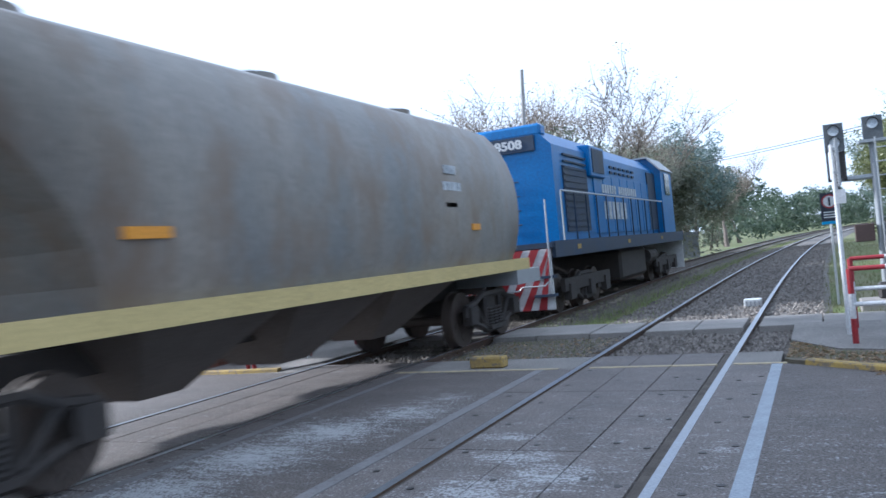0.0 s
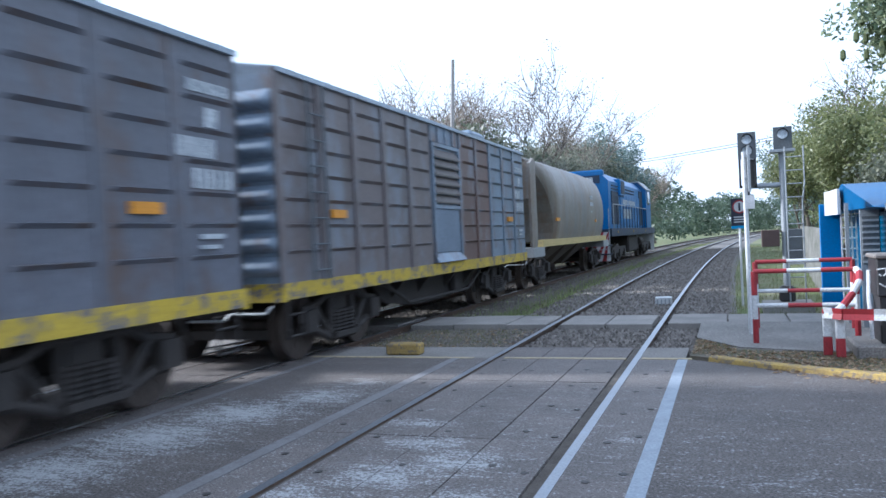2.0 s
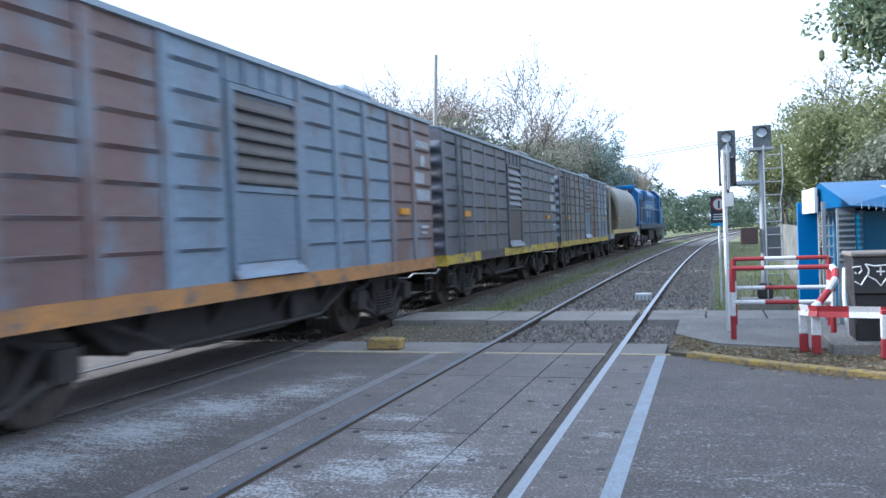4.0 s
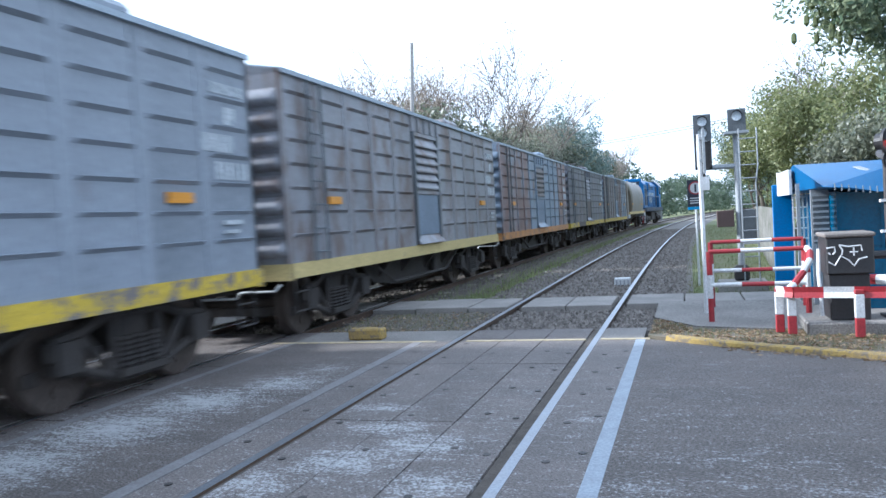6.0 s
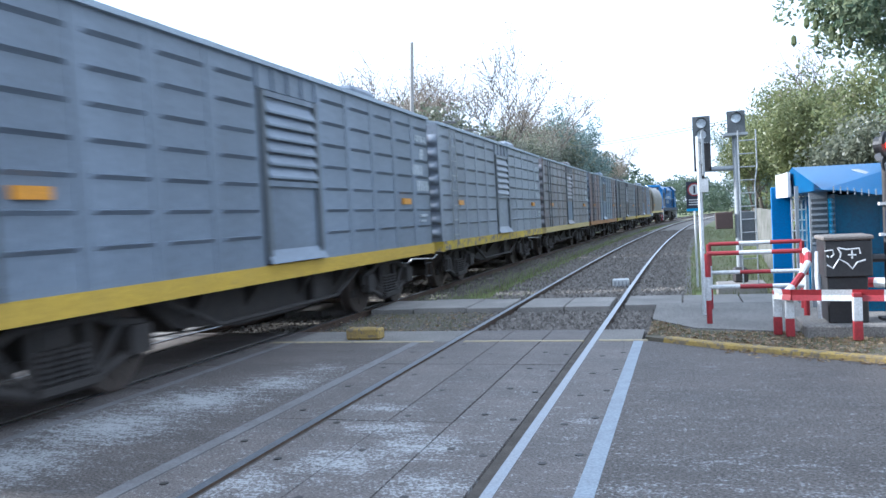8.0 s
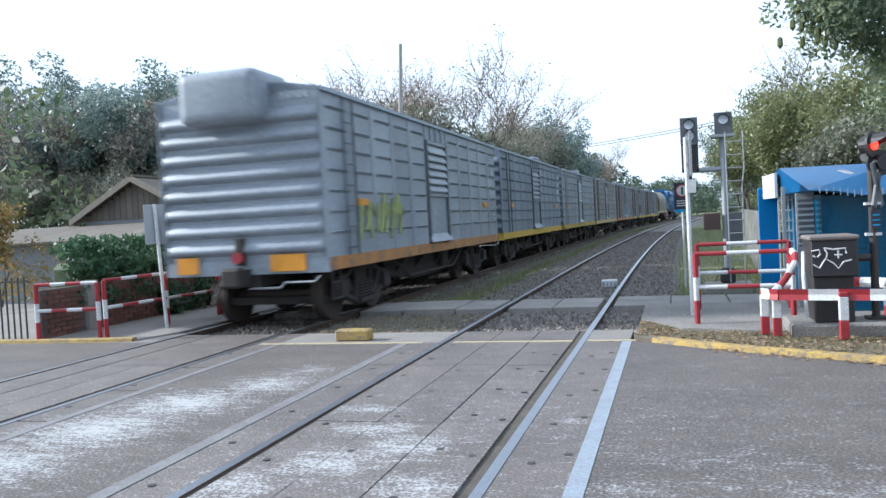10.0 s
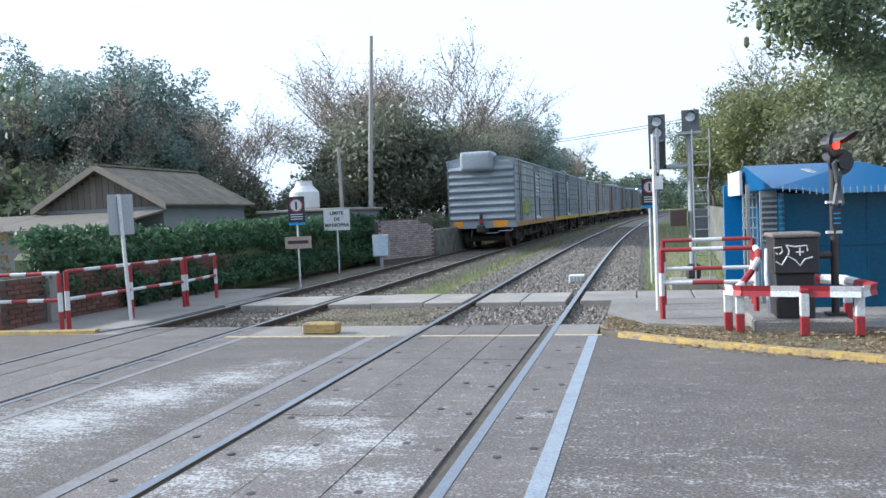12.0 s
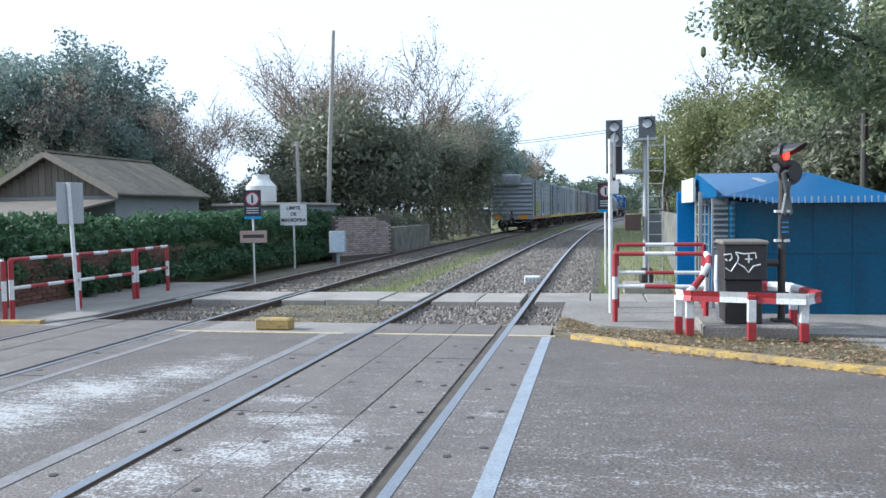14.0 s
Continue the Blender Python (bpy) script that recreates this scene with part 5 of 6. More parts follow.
def lamp_head(x, y, z, turn, lit):
    h = new("lamp_head")
    h.parent = lampost
    h.matrix_basis = pose(x, y, z, 0, 0, turn)
    part("target_disc", rod((0, 0.0, 0), (0, 0.03, 0), 0.145, 24), M_BLACK, h)
    part("lamp_case", rod((0, 0.03, 0), (0, 0.12, 0), 0.09, 16), M_BLACK, h)
    part("lens", rod((0, -0.03, 0), (0, 0.0, 0), 0.06, 20), M_LAMPRED if lit else M_DARK, h, "glowing red lens" if lit else "")
    bm = bmesh.new()
    outer, inner = [], []
    for k in range(13):
        a = math.pi * k / 12
        dep = 0.25 * math.sin(a) ** 0.5 if 0 < k < 12 else 0.02
        outer.append([bm.verts.new((0.115 * math.cos(a), 0, 0.115 * math.sin(a))), bm.verts.new((0.115 * math.cos(a), -dep, 0.115 * math.sin(a) + dep * 0.05))])
        inner.append([bm.verts.new((0.108 * math.cos(a), 0, 0.108 * math.sin(a))), bm.verts.new((0.108 * math.cos(a), -dep, 0.108 * math.sin(a) + dep * 0.05))])
    for k in range(12):
        bm.faces.new((outer[k][0], outer[k + 1][0], outer[k + 1][1], outer[k][1]))
        bm.faces.new((inner[k][1], inner[k + 1][1], inner[k + 1][0], inner[k][0]))
        bm.faces.new((outer[k][1], outer[k + 1][1], inner[k + 1][1], inner[k][1]))
    part("hood", bm, M_BLACK, h)
    return h


lamp_head(3.17, 9.42, 2.12, 54, True)
lamp_head(3.24, 9.52, 1.92, 200, False)
for s in (-1, 1):
    part("crossbuck_arm", boxes((-0.045, -0.012, -0.26, 0.045, 0.012, 0.26)), M_HEADGREY, lampost, at=pose(3.2, 9.44, 1.68, 0, s * 22, 55))
part("name_plate", boxes((3.13, 9.43, 1.20, 3.23, 9.45, 1.40)), M_SIGNNAVY, lampost, "small dark plate with pale bars")
for k in range(3):
    part("plate_bar", boxes((3.145, 9.424, 1.23 + k * 0.055, 3.215, 9.432, 1.243 + k * 0.055)), M_SIGNBLUE, lampost)
for z in (1.12, 1.46):
    part("clamp", boxes((3.08, 9.46, z, 3.24, 9.54, z + 0.03)), M_WHITE, lampost)

# bracket signal
sig = thing("bracket_signal", pose(0, 0, -0.11), label="grey bracket railway signal with two heads and a ladder", category="railway signal")
SX, SY = 2.08, 16.4
part("plinth", boxes((SX - 0.45, SY - 0.35, -0.22, SX + 0.45, SY + 0.35, 0.12)), M_CONCRETE, sig, bevel=0.02)
part("mast", rod((SX, SY, 0.1), (SX, SY, 3.0), 0.06, 14), M_GREY, sig)
part("mast_base", boxes((SX - 0.14, SY - 0.12, 0.1, SX + 0.14, SY + 0.12, 0.42)), M_DARK, sig, bevel=0.05)
# added grey box that fills the space behind the ladder, not a known case
part("location_case", boxes((SX + 0.03, SY - 0.22, 0.9, SX + 0.29, SY - 0.08, 1.5)), M_HEADGREY, sig, bevel=0.01)
part("bracket_arm", rod((SX, SY, 2.36), (SX - 0.68, SY, 2.36), 0.05, 10), M_GREY, sig)
part("stem", rod((SX - 0.64, SY, 2.0), (SX - 0.64, SY, 2.9), 0.05, 10), M_DARK, sig)


def signal_head(x, z0, z1, lenses, back0):
    h = new("signal_head")
    h.parent = sig
    h.matrix_basis = pose(x, SY - 0.1, 0)
    part("backboard", boxes((-0.165, -0.02, z0, 0.165, 0.02, z1)), M_HEADGREY, h)
    part("case", boxes((-0.12, 0.02, z0 + 0.04, 0.12, 0.2, z1 - 0.04)), M_DARK, h)
    for z in lenses:
        part("lens", rod((0, -0.06, z), (0, -0.02, z), 0.09, 20), M_LENS, h, "clear round lens")
        bm = bmesh.new()
        for k in range(10):
            a0, a1 = math.pi * k / 10, math.pi * (k + 1) / 10
            for r0 in (0.1,):
                v = [bm.verts.new((r0 * math.cos(a), yy, z + r0 * math.sin(a))) for a, yy in ((a0, -0.02), (a1, -0.02), (a1, -0.16), (a0, -0.16))]
                bm.faces.new(v)
        part("visor", bm, M_DARK, h)
    if back0:
        part("lower_frame", boxes((-0.16, 0.0, z0 - 0.55, -0.12, 0.04, z0), (0.12, 0.0, z0 - 0.55, 0.16, 0.04, z0), (-0.16, 0.0, z0 - 0.55, 0.16, 0.04, z0 - 0.5), (0.02, 0.05, z0 - 0.5, 0.14, 0.2, z0)), M_DARK, h)


signal_head(SX - 0.62, 2.88, 3.40, (3.26, 3.04), True)
signal_head(SX + 0.02, 3.02, 3.45, (3.31,), False)
part("platform", boxes((SX - 0.22, SY - 0.25, 2.97, SX + 0.22, SY + 0.2, 3.02)), M_GREY, sig)
for x in (0.03, 0.30):
    lad = bmesh.new()
    tube(lad, ((SX + x, SY - 0.36, 0.12), (SX + x, SY - 0.34, 2.0), (SX + x + (0.05 if x > 0.1 else 0.0), SY - 0.32, 2.35), (SX + x + (0.05 if x > 0.1 else 0.0), SY - 0.3, 3.05)), 0.014, 6)
    part("ladder_rail", lad, M_GREY, sig)
for k in range(11):
    part("rung", rod((SX + 0.03, SY - 0.355, 0.35 + k * 0.25), (SX + 0.31, SY - 0.355, 0.35 + k * 0.25), 0.011, 6), M_GREY, sig)
part("cable_box", boxes((SX - 0.42, SY - 0.1, 1.18, SX - 0.1, SY + 0.1, 1.5)), mat("rusty_box", (0.07, 0.045, 0.04), 0.8), sig, bevel=0.01)
tagged(part("white_mast", rod((1.30, 11.25, 0.05), (1.30, 11.25, 2.48), 0.03, 10), M_WHITE), label="slim white painted pole on the pavement", category="pole")
edge_sign = thing("edge_on_sign", label="narrow grey sign plate seen edge-on on the pole", category="sign")
part("plate", boxes((1.34, 11.05, 1.95, 1.37, 11.45, 2.55)), M_GREY, edge_sign)
part("bracket", boxes((1.3, 11.2, 2.1, 1.35, 11.3, 2.14), (1.3, 11.2, 2.4, 1.35, 11.3, 2.44)), M_GREY, edge_sign)
part("tag", boxes((1.29, 11.2, 1.72, 1.41, 11.22, 1.9)), M_WHITE, edge_sign)


def walk_sign(x, y, turn, z0, z1, w, label, post_h, ground=0.0):
    t = thing("pedestrian_sign", pose(x, y, 0, 0, 0, turn), label=label, category="sign", group="no crossing signs")
    part("post", rod((0, 0.03, ground), (0, 0.03, z1 - 0.03), 0.024, 8), M_WHITE, t)
    part("plate", boxes((-w / 2, -0.012, z0, w / 2, 0.006, z1)), M_SIGNNAVY, t)
    part("blue_band", boxes((-w / 2, -0.016, z0 - 0.06, w / 2, 0.006, z0 - 0.002)), M_SIGNBLUE, t)
    cz, R = z1 - w * 0.52, w * 0.42
    bm = bmesh.new()
    for k in range(24):
        a0, a1 = k * math.pi / 12, (k + 1) * math.pi / 12
        bm.faces.new([bm.verts.new((r * math.cos(a), -0.016, cz + r * math.sin(a))) for r, a in ((R, a0), (R, a1), (R * 0.8, a1), (R * 0.8, a0))])
    part("ring", bm, M_RED, t)
    part("disc", rod((0, -0.014, cz), (0, -0.012, cz), R * 0.8, 20), M_WHITE, t)
    part("symbol_bar", boxes((-R * 0.14, -0.019, cz - R * 0.6, R * 0.14, -0.016, cz + R * 0.55)), M_SIGNNAVY, t)
    for k in range(3):
        zz = z0 + (z1 - z0) * (0.30 - 0.09 * k)
        part("text_bar", boxes((-w * 0.36, -0.015, zz, w * 0.36, -0.013, zz + 0.022)), M_WHITE, t)
    return t


walk_sign(1.30, 17.9, 8, 1.50, 2.08, 0.34, "dark no-crossing sign with a red ring on a white post", 2.0, -0.22)
walk_sign(-7.24, 18.2, 12, 1.45, 2.10, 0.42, "dark no-crossing sign on a white post by the hedge", 2.0, -0.2)

# white marker between the rails
mk = thing("track_marker", pose(-0.28, 17.2, -0.1), label="white ribbed marker block between the rails", category="marker")
part("body", boxes((-0.17, -0.12, 0, 0.17, 0.12, 0.17)), M_WHITE, mk, bevel=0.015)
for k in range(4):
    part("rib", boxes((-0.13 + k * 0.08, -0.135, 0.02, -0.10 + k * 0.08, -0.11, 0.13)), M_GREY, mk)

# blue kiosk
kiosk = thing("blue_kiosk", label="bright blue sheet-metal kiosk with a curved awning roof", category="kiosk")
KX0, KX1, KY0, KY1 = 2.97, 4.98, 11.35, 15.0
part("front_wall", boxes((KX0, KY0, -0.22, KX1, KY0 + 0.05, 1.58)), M_SHEDBLUE, kiosk)
for k in range(5):
    x = KX0 + 0.02 + k * 0.49
    part("wall_rib", boxes((x, KY0 - 0.015, 0.05, x + 0.03, KY0 + 0.001, 1.55)), M_SHEDBLUE, kiosk)
part("wall_rail", boxes((KX0, KY0 - 0.02, 0.88, KX1, KY0 - 0.001, 0.92)), M_SHEDBLUE, kiosk)
part("side_wall", boxes((KX0, KY0 + 0.06, -0.22, KX0 + 0.05, KY1, 1.6)), M_SHEDBLUE, kiosk)
part("back_wall", boxes((KX0, KY1, -0.22, KX1, KY1 + 0.05, 1.58)), M_SHEDBLUE, kiosk)
part("end_wall", boxes((KX1, KY0, -0.22, KX1 + 0.05, KY1, 1.56)), M_SHEDBLUE, kiosk)
part("open_door", boxes((2.55, 15.0, -0.2, 2.88, 15.05, 1.80)), M_SHEDBRIGHT, kiosk, "bright blue open door panel", bevel=0.01)
part("white_panel", boxes((2.60, 14.6, 1.6, 2.66, 14.65, 2.0), (2.6, 13.0, 1.6, 2.64, 14.6, 1.98)), M_WHITE, kiosk)
part("louvre_frame", boxes((2.74, 11.9, 0.05, 2.97, 11.95, 1.64)), M_GREY, kiosk)
part("window_pane", boxes((2.76, 11.88, 0.9, 2.96, 11.899, 1.55)), M_HEADGREY, kiosk)
for k in range(8):
    part("louvre_slat", boxes((2.76, 11.86, 0.92 + k * 0.08, 2.96, 11.885, 0.95 + k * 0.08)), M_GREY, kiosk)
for x in (2.66, 2.72, 2.80, 2.86):
    part("grille_post", boxes((x, 13.2, -0.1, x + 0.02, 13.22, 1.85)), M_WHITE, kiosk)
part("grille_post", boxes((2.62, 12.4, 0.0, 2.67, 12.45, 1.75)), M_GREY, kiosk)
for k in range(7):
    part("grille_bar", boxes((2.66, 13.19, 0.75 + k * 0.16, 2.88, 13.2, 0.77 + k * 0.16)), M_WHITE, kiosk)
EF, RZ, EZ = 11.02, 2.05, 1.54
roof_v = [(2.68, 13.1, RZ), (4.34, 13.1, RZ - 0.02), (2.78, EF, EZ + 0.12), (5.14, EF, EZ), (5.14, 15.2, EZ), (2.62, 15.2, EZ + 0.1), (3.1, EF - 0.02, EZ + 0.09), (3.4, EF, EZ + 0.02)]
roof_f = [(0, 2, 6, 7, 3, 1), (1, 3, 4), (0, 1, 4, 5), (0, 5, 2), (2, 5, 4, 3, 7, 6)]
raw("hip_roof", roof_v, roof_f, M_SHEDROOF, kiosk)["label"] = "glossy bright blue sheet roof"
for k in range(28):
    x = 2.9 + k * 0.08
    z = EZ + 0.02 + max(0, 3.3 - x) * 0.16
    part("roof_clip", boxes((x, EF - 0.012, z - 0.01, x + 0.012, EF + 0.002, z + 0.075)), M_GREY, kiosk)
# thin grey plate added in place of the pale sheen on the roof
part("roof_light", boxes((-0.05, -0.2, 0, 0.05, 0.2, 0.012)), M_GREY, kiosk, at=pose(3.5, 12.3, 1.885, 14, 0, 20))
wall_e = thing("concrete_fence", label="pale grey precast concrete fence beside the line", kind="structure")
for k in range(9):
    # fence panels take the darker wall material: their shade is put into the colour
    part("fence_panel", boxes((3.05 + k * 0.12, 19.0 + k * 2.1, -0.22, 3.12 + k * 0.12, 21.0 + k * 2.1, 1.35)), M_OLDWALL, wall_e)

# ---- left-hand side: wall, hedge, signs, house ----
railing(-8.3, 9.75, -7.3, 9.9, "short red and white banded pipe railing before the brick wall", heights=(0.86, 0.46), bands=(4, 4), z0=0.02)
railing(-7.26, 10.0, -7.05, 12.75, "red and white banded pipe railing along the pavement edge", heights=(0.88, 0.46), bands=(8, 8), posts=3, z0=0.02)
railing(-7.05, 12.85, -7.24, 14.2, "red and white banded pipe railing by the footpath", heights=(0.88, 0.46), bands=(4, 4), z0=0.02)
back_sign = thing("sign_back", pose(-6.96, 11.0, 0, 0, 0, 55), label="plain grey back of a traffic sign on a leaning white post", category="sign")
part("post", rod((0.05, 0.03, 0.02), (-0.03, 0.03, 2.05), 0.03, 10), M_WHITE, back_sign)
part("plate", boxes((-0.2, 0.06, 1.4, 0.2, 0.075, 2.05)), M_GREY, back_sign, bevel=0.006)

wall_l = thing("brick_wall", label="low dark red brick wall under the hedge", kind="structure")
part("core", boxes((-8.53, 9.95, -0.2, -8.42, 17.0, 0.78)), M_MORTAR, wall_l)
part("pier", boxes((-8.58, 10.9, -0.2, -8.34, 11.15, 0.85)), M_CONCRETE, wall_l)
brick_me = part("brick", boxes((0, 0, 0, 0.03, 0.235, 0.062)), M_BRICK, wall_l, at=pose(-8.43, 9.96, 0.02))
for r in range(10):
    for k in range(27):
        y = 9.96 + k * 0.25 + (0.125 if r % 2 else 0)
        if (r or k) and not 10.7 < y < 11.16:
            again(brick_me, wall_l, pose(-8.43 + random.uniform(-0.003, 0.004), y, 0.02 + r * 0.075))
iron = thing("iron_fence", label="black iron bar fence beside the wall", category="fence")
for k in range(12):
    part("bar", boxes((-10.0 + k * 0.12, 9.9, 0, -9.98 + k * 0.12, 9.92, 1.0)), M_DARK, iron)
part("top_rail", boxes((-10.1, 9.895, 0.92, -8.6, 9.925, 0.95)), M_DARK, iron)

hedge = thing("ivy_hedge", label="dense dark green ivy hedge over the wall", category="hedge")
part("hedge_core", boxes((-9.1, 10.9, -0.2, -8.6, 29.5, 1.15)), M_LEAF_DARK, hedge, bevel=0.1)
cs, rs = [], []
for k in range(120):
    y = 10.9 + 18.5 * (k / 120)
    for z in (0.55, 1.0, 1.35):
        cs.append((-8.6 + rng.uniform(-0.14, 0.16) - 0.2 * (z > 1.2), y, z + rng.uniform(-0.1, 0.12)))
        rs.append(rng.uniform(0.18, 0.34))
    cs.append((-8.25 + rng.uniform(-0.15, 0.12), max(y, 13.0), rng.uniform(0.1, 0.5)))
    rs.append(0.25)
leaf_cloud("leaves", cs, rs, 42000, 0.055, M_LEAF_IVY, hedge)

lim = thing("manoeuvre_limit_sign", pose(-8.06, 22.9, 0, 0, 0, 18), label="white board lettered LIMITE DE MANIOBRA on a post", category="sign")
part("post", rod((0, 0.04, -0.2), (0, 0.04, 1.3), 0.03, 8), M_WHITE, lim)
part("board", boxes((-0.40, -0.012, 1.14, 0.40, 0.012, 1.80)), M_WHITE, lim)
for k, tx in enumerate(("LIMITE", "DE", "MANIOBRA")):
    words(tx, 0.145, M_BLACK, pose(0, -0.014, 1.67 - k * 0.185, 90, 0, 0), lim)
cond = thing("brown_board", pose(-7.235, 18.2, 0, 0, 0, 14), label="faded brownish notice board with unreadable dark lettering", category="sign")
part("board", boxes((-0.33, -0.01, 0.80, 0.33, 0.01, 1.10)), mat("faded_board", (0.40, 0.30, 0.26), 0.8, other=(0.3, 0.22, 0.19), scale=4), cond)
part("text_bar", boxes((-0.26, -0.013, 0.92, 0.26, -0.011, 1.0)), M_DARK, cond)
cab = thing("grey_cabinet", pose(-6.45, 22.3, 0, 0, 0, 15), label="small pale grey equipment cabinet on a post", category="cabinet")
part("case", boxes((-0.24, -0.12, 0.32, 0.24, 0.12, 0.97)), M_GREY, cab, bevel=0.015)
part("door", boxes((-0.21, -0.135, 0.35, 0.21, -0.118, 0.94)), mat("scratched_panel", (0.5, 0.56, 0.62), 0.5, other=(0.3, 0.42, 0.55), scale=9, fine=40), cab, "scratched pale blue door")
part("post", rod((0, 0, -0.2), (0, 0, 0.33), 0.05), M_GREY, cab)

pier_w = thing("pale_brick_wall", label="crumbling limewashed brick wall beside the track", kind="structure")
part("core", boxes((0.02, 0.02, -0.2, 2.6, 0.24, 1.38)), M_MORTAR, pier_w, at=pose(-7.75, 25.9, 0, 0, 0, 58))
pm = pose(-7.75, 25.9, 0, 0, 0, 58)
b2 = part("brick", boxes((0, 0, 0, 0.235, 0.03, 0.062)), M_PALEBRICK, pier_w, at=pm @ pose(0.02, 0, 0))
for r in range(18):
    for k in range(10):
        if (r or k) and not (r > 14 and (k > 8 - (r - 15))):
            again(b2, pier_w, pm @ pose(0.02 + k * 0.25 + (0.12 if r % 2 else 0), random.uniform(-0.004, 0.004), r * 0.075))
tagged(part("rough_wall", boxes((-6.5, 28.3, -0.2, -6.25, 34.5, 0.95)), M_OLDWALL, bevel=0.03), label="old stained grey wall beside the track", kind="structure")
sf = thing("sheet_fence", label="grey sheet fence among the trees by the far track", kind="structure")
for k in range(8):
    part("fence_sheet", boxes((-9.4 + k * 0.36, 57.0, -0.2, -9.05 + k * 0.36, 57.04, 1.6)), M_WALLGREY, sf)

# darker copy of the weathered boards: shade under the eaves is in the colour
M_GABLE = mat("dark_gable_boards", (0.13, 0.115, 0.095), 0.85, other=(0.09, 0.08, 0.07), scale=3, fine=30, rnd=0.15, stretch=(4, 4, 0.6))
house = thing("house", label="small grey house with an old brown gabled roof", category="house")
HX0, HX1, HY0, HY1, HE, HR = -16.7, -12.1, 20.0, 25.4, 2.15, 3.38
part("wall", boxes((HX0 + 0.3, HY0 + 0.3, -0.2, HX1 - 0.3, HY1 - 0.3, HE)), M_WALLGREY, house)
HM = (HX0 + HX1) / 2
for k in range(18):
    x = HX0 + 0.35 + k * (HX1 - HX0 - 0.7) / 18
    top = HR - 0.12 - abs(x + 0.1 - HM) * (HR - HE) / (HX1 - HM)
    part("gable_board", boxes((x, HY0 + 0.28, HE - 0.05, x + 0.20, HY0 + 0.32, max(HE, top))), M_GABLE, house)
for sx in (-1, 1):
    for k in range(12):
        y0 = HY0 + k * (HY1 - HY0) / 12
        xe = HM + sx * (HX1 - HM)
        v = [(HM, y0, HR), (HM, y0 + 0.44, HR), (xe, y0 + 0.44, HE), (xe, y0, HE), (HM, y0, HR - 0.05), (HM, y0 + 0.44, HR - 0.05), (xe, y0 + 0.44, HE - 0.05), (xe, y0, HE - 0.05)]
        f = [(0, 1, 2, 3), (7, 6, 5, 4), (0, 3, 7, 4), (1, 5, 6, 2), (2, 6, 7, 3)]
        raw("roof_sheet", v, f, M_ROOF, house)
    part("barge_board", prism(bmesh.new(), [(HM, HR + 0.03), (HM, HR - 0.16), (HM + sx * (HX1 - HM), HE - 0.16), (HM + sx * (HX1 - HM), HE + 0.03)], "y", HY0 - 0.05, HY0 - 0.004), M_BOARD, house)
part("ridge_cap", boxes((HM - 0.12, HY0 - 0.05, HR - 0.02, HM + 0.12, HY1, HR + 0.04)), M_ROOF, house)
leanto = thing("lean_to_shed", label="low corrugated lean-to beside the house", category="shed")
part("wall", boxes((-22, 17.6, -0.2, -12.6, 17.7, 1.55)), M_WALLGREY, leanto)
for k in range(20):
    x = -22 + k * 0.49
    raw("roof_sheet", [(x, 17.3, 1.55), (x + 0.47, 17.3, 1.55), (x + 0.47, 20.2, 2.0), (x, 20.2, 2.0), (x, 17.3, 1.5), (x + 0.47, 17.3, 1.5), (x + 0.47, 20.2, 1.95), (x, 20.2, 1.95)],
        [(0, 1, 2, 3), (7, 6, 5, 4), (0, 4, 5, 1), (1, 5, 6, 2), (3, 7, 4, 0), (2, 6, 7, 3)], M_GABLE, leanto)
annex = thing("annex", label="low grey annex with a flat roof under the water tank", category="building")
part("wall", boxes((-12.0, 25.6, -0.2, -8.9, 29.5, 1.78)), M_WALLGREY, annex)
part("roof", boxes((-12.1, 25.4, 1.78, -8.8, 29.7, 1.88)), M_CONCRETE, annex, bevel=0.02)
tank = thing("water_tank", pose(-10.75, 26.6, 1.88), label="white plastic water tank on the annex roof", category="water tank")
part("tank_body", tube(bmesh.new(), ((0, 0, 0), (0, 0, 0.08), (0, 0, 0.62), (0, 0, 0.85), (0, 0, 0.95)), [0.5, 0.54, 0.54, 0.33, 0.30], 24), M_TANK, tank, smooth=False)
part("lid", rod((0, 0, 0.95), (0, 0, 1.03), 0.3, 20), M_TANK, tank)
part("hoop", rod((0, 0, 0.3), (0, 0, 0.34), 0.555, 24), M_TANK, tank)

for x, y, h, r, lb in ((-9.68, 30.5, 9.0, 0.11, "tall grey wooden utility pole"), (-10.6, 30.0, 4.6, 0.1, "short leaning wooden pole")):
    p = thing("utility_pole", pose(x, y, -0.2), label=lb, category="pole")
    part("shaft", tube(bmesh.new(), ((0, 0, 0), (0.2, 0, h * 0.5), (0.45, 0, h)) if h > 6 else ((0, 0, 0), (-0.05, 0, h * 0.5), (-0.09, 0, h)), [r, r * 0.85, r * 0.65], 10), M_POLE, p)
dark_pole = thing("utility_pole", pose(6.45, 17.5, -0.2), label="dark wooden utility pole among the leaves behind the kiosk", category="pole")
part("shaft", tube(bmesh.new(), ((0, 0, 0), (0.03, 0, 4), (0.05, 0, 8)), [0.075, 0.066, 0.058], 10), M_DARK, dark_pole)
cable = thing("overhead_cable", label="thin black overhead cables across the line", category="cable")
for dz in (0.0, 0.16):
    pts = [(-9.3 + 34 * u, 60 - 25 * u, 6.2 + dz + 1.9 * u - 2.0 * u * (1 - u)) for u in [i / 16 for i in range(17)]]
    part("wire", tube(bmesh.new(), pts, 0.02, 5), M_DARK, cable)

# ---- trees ----


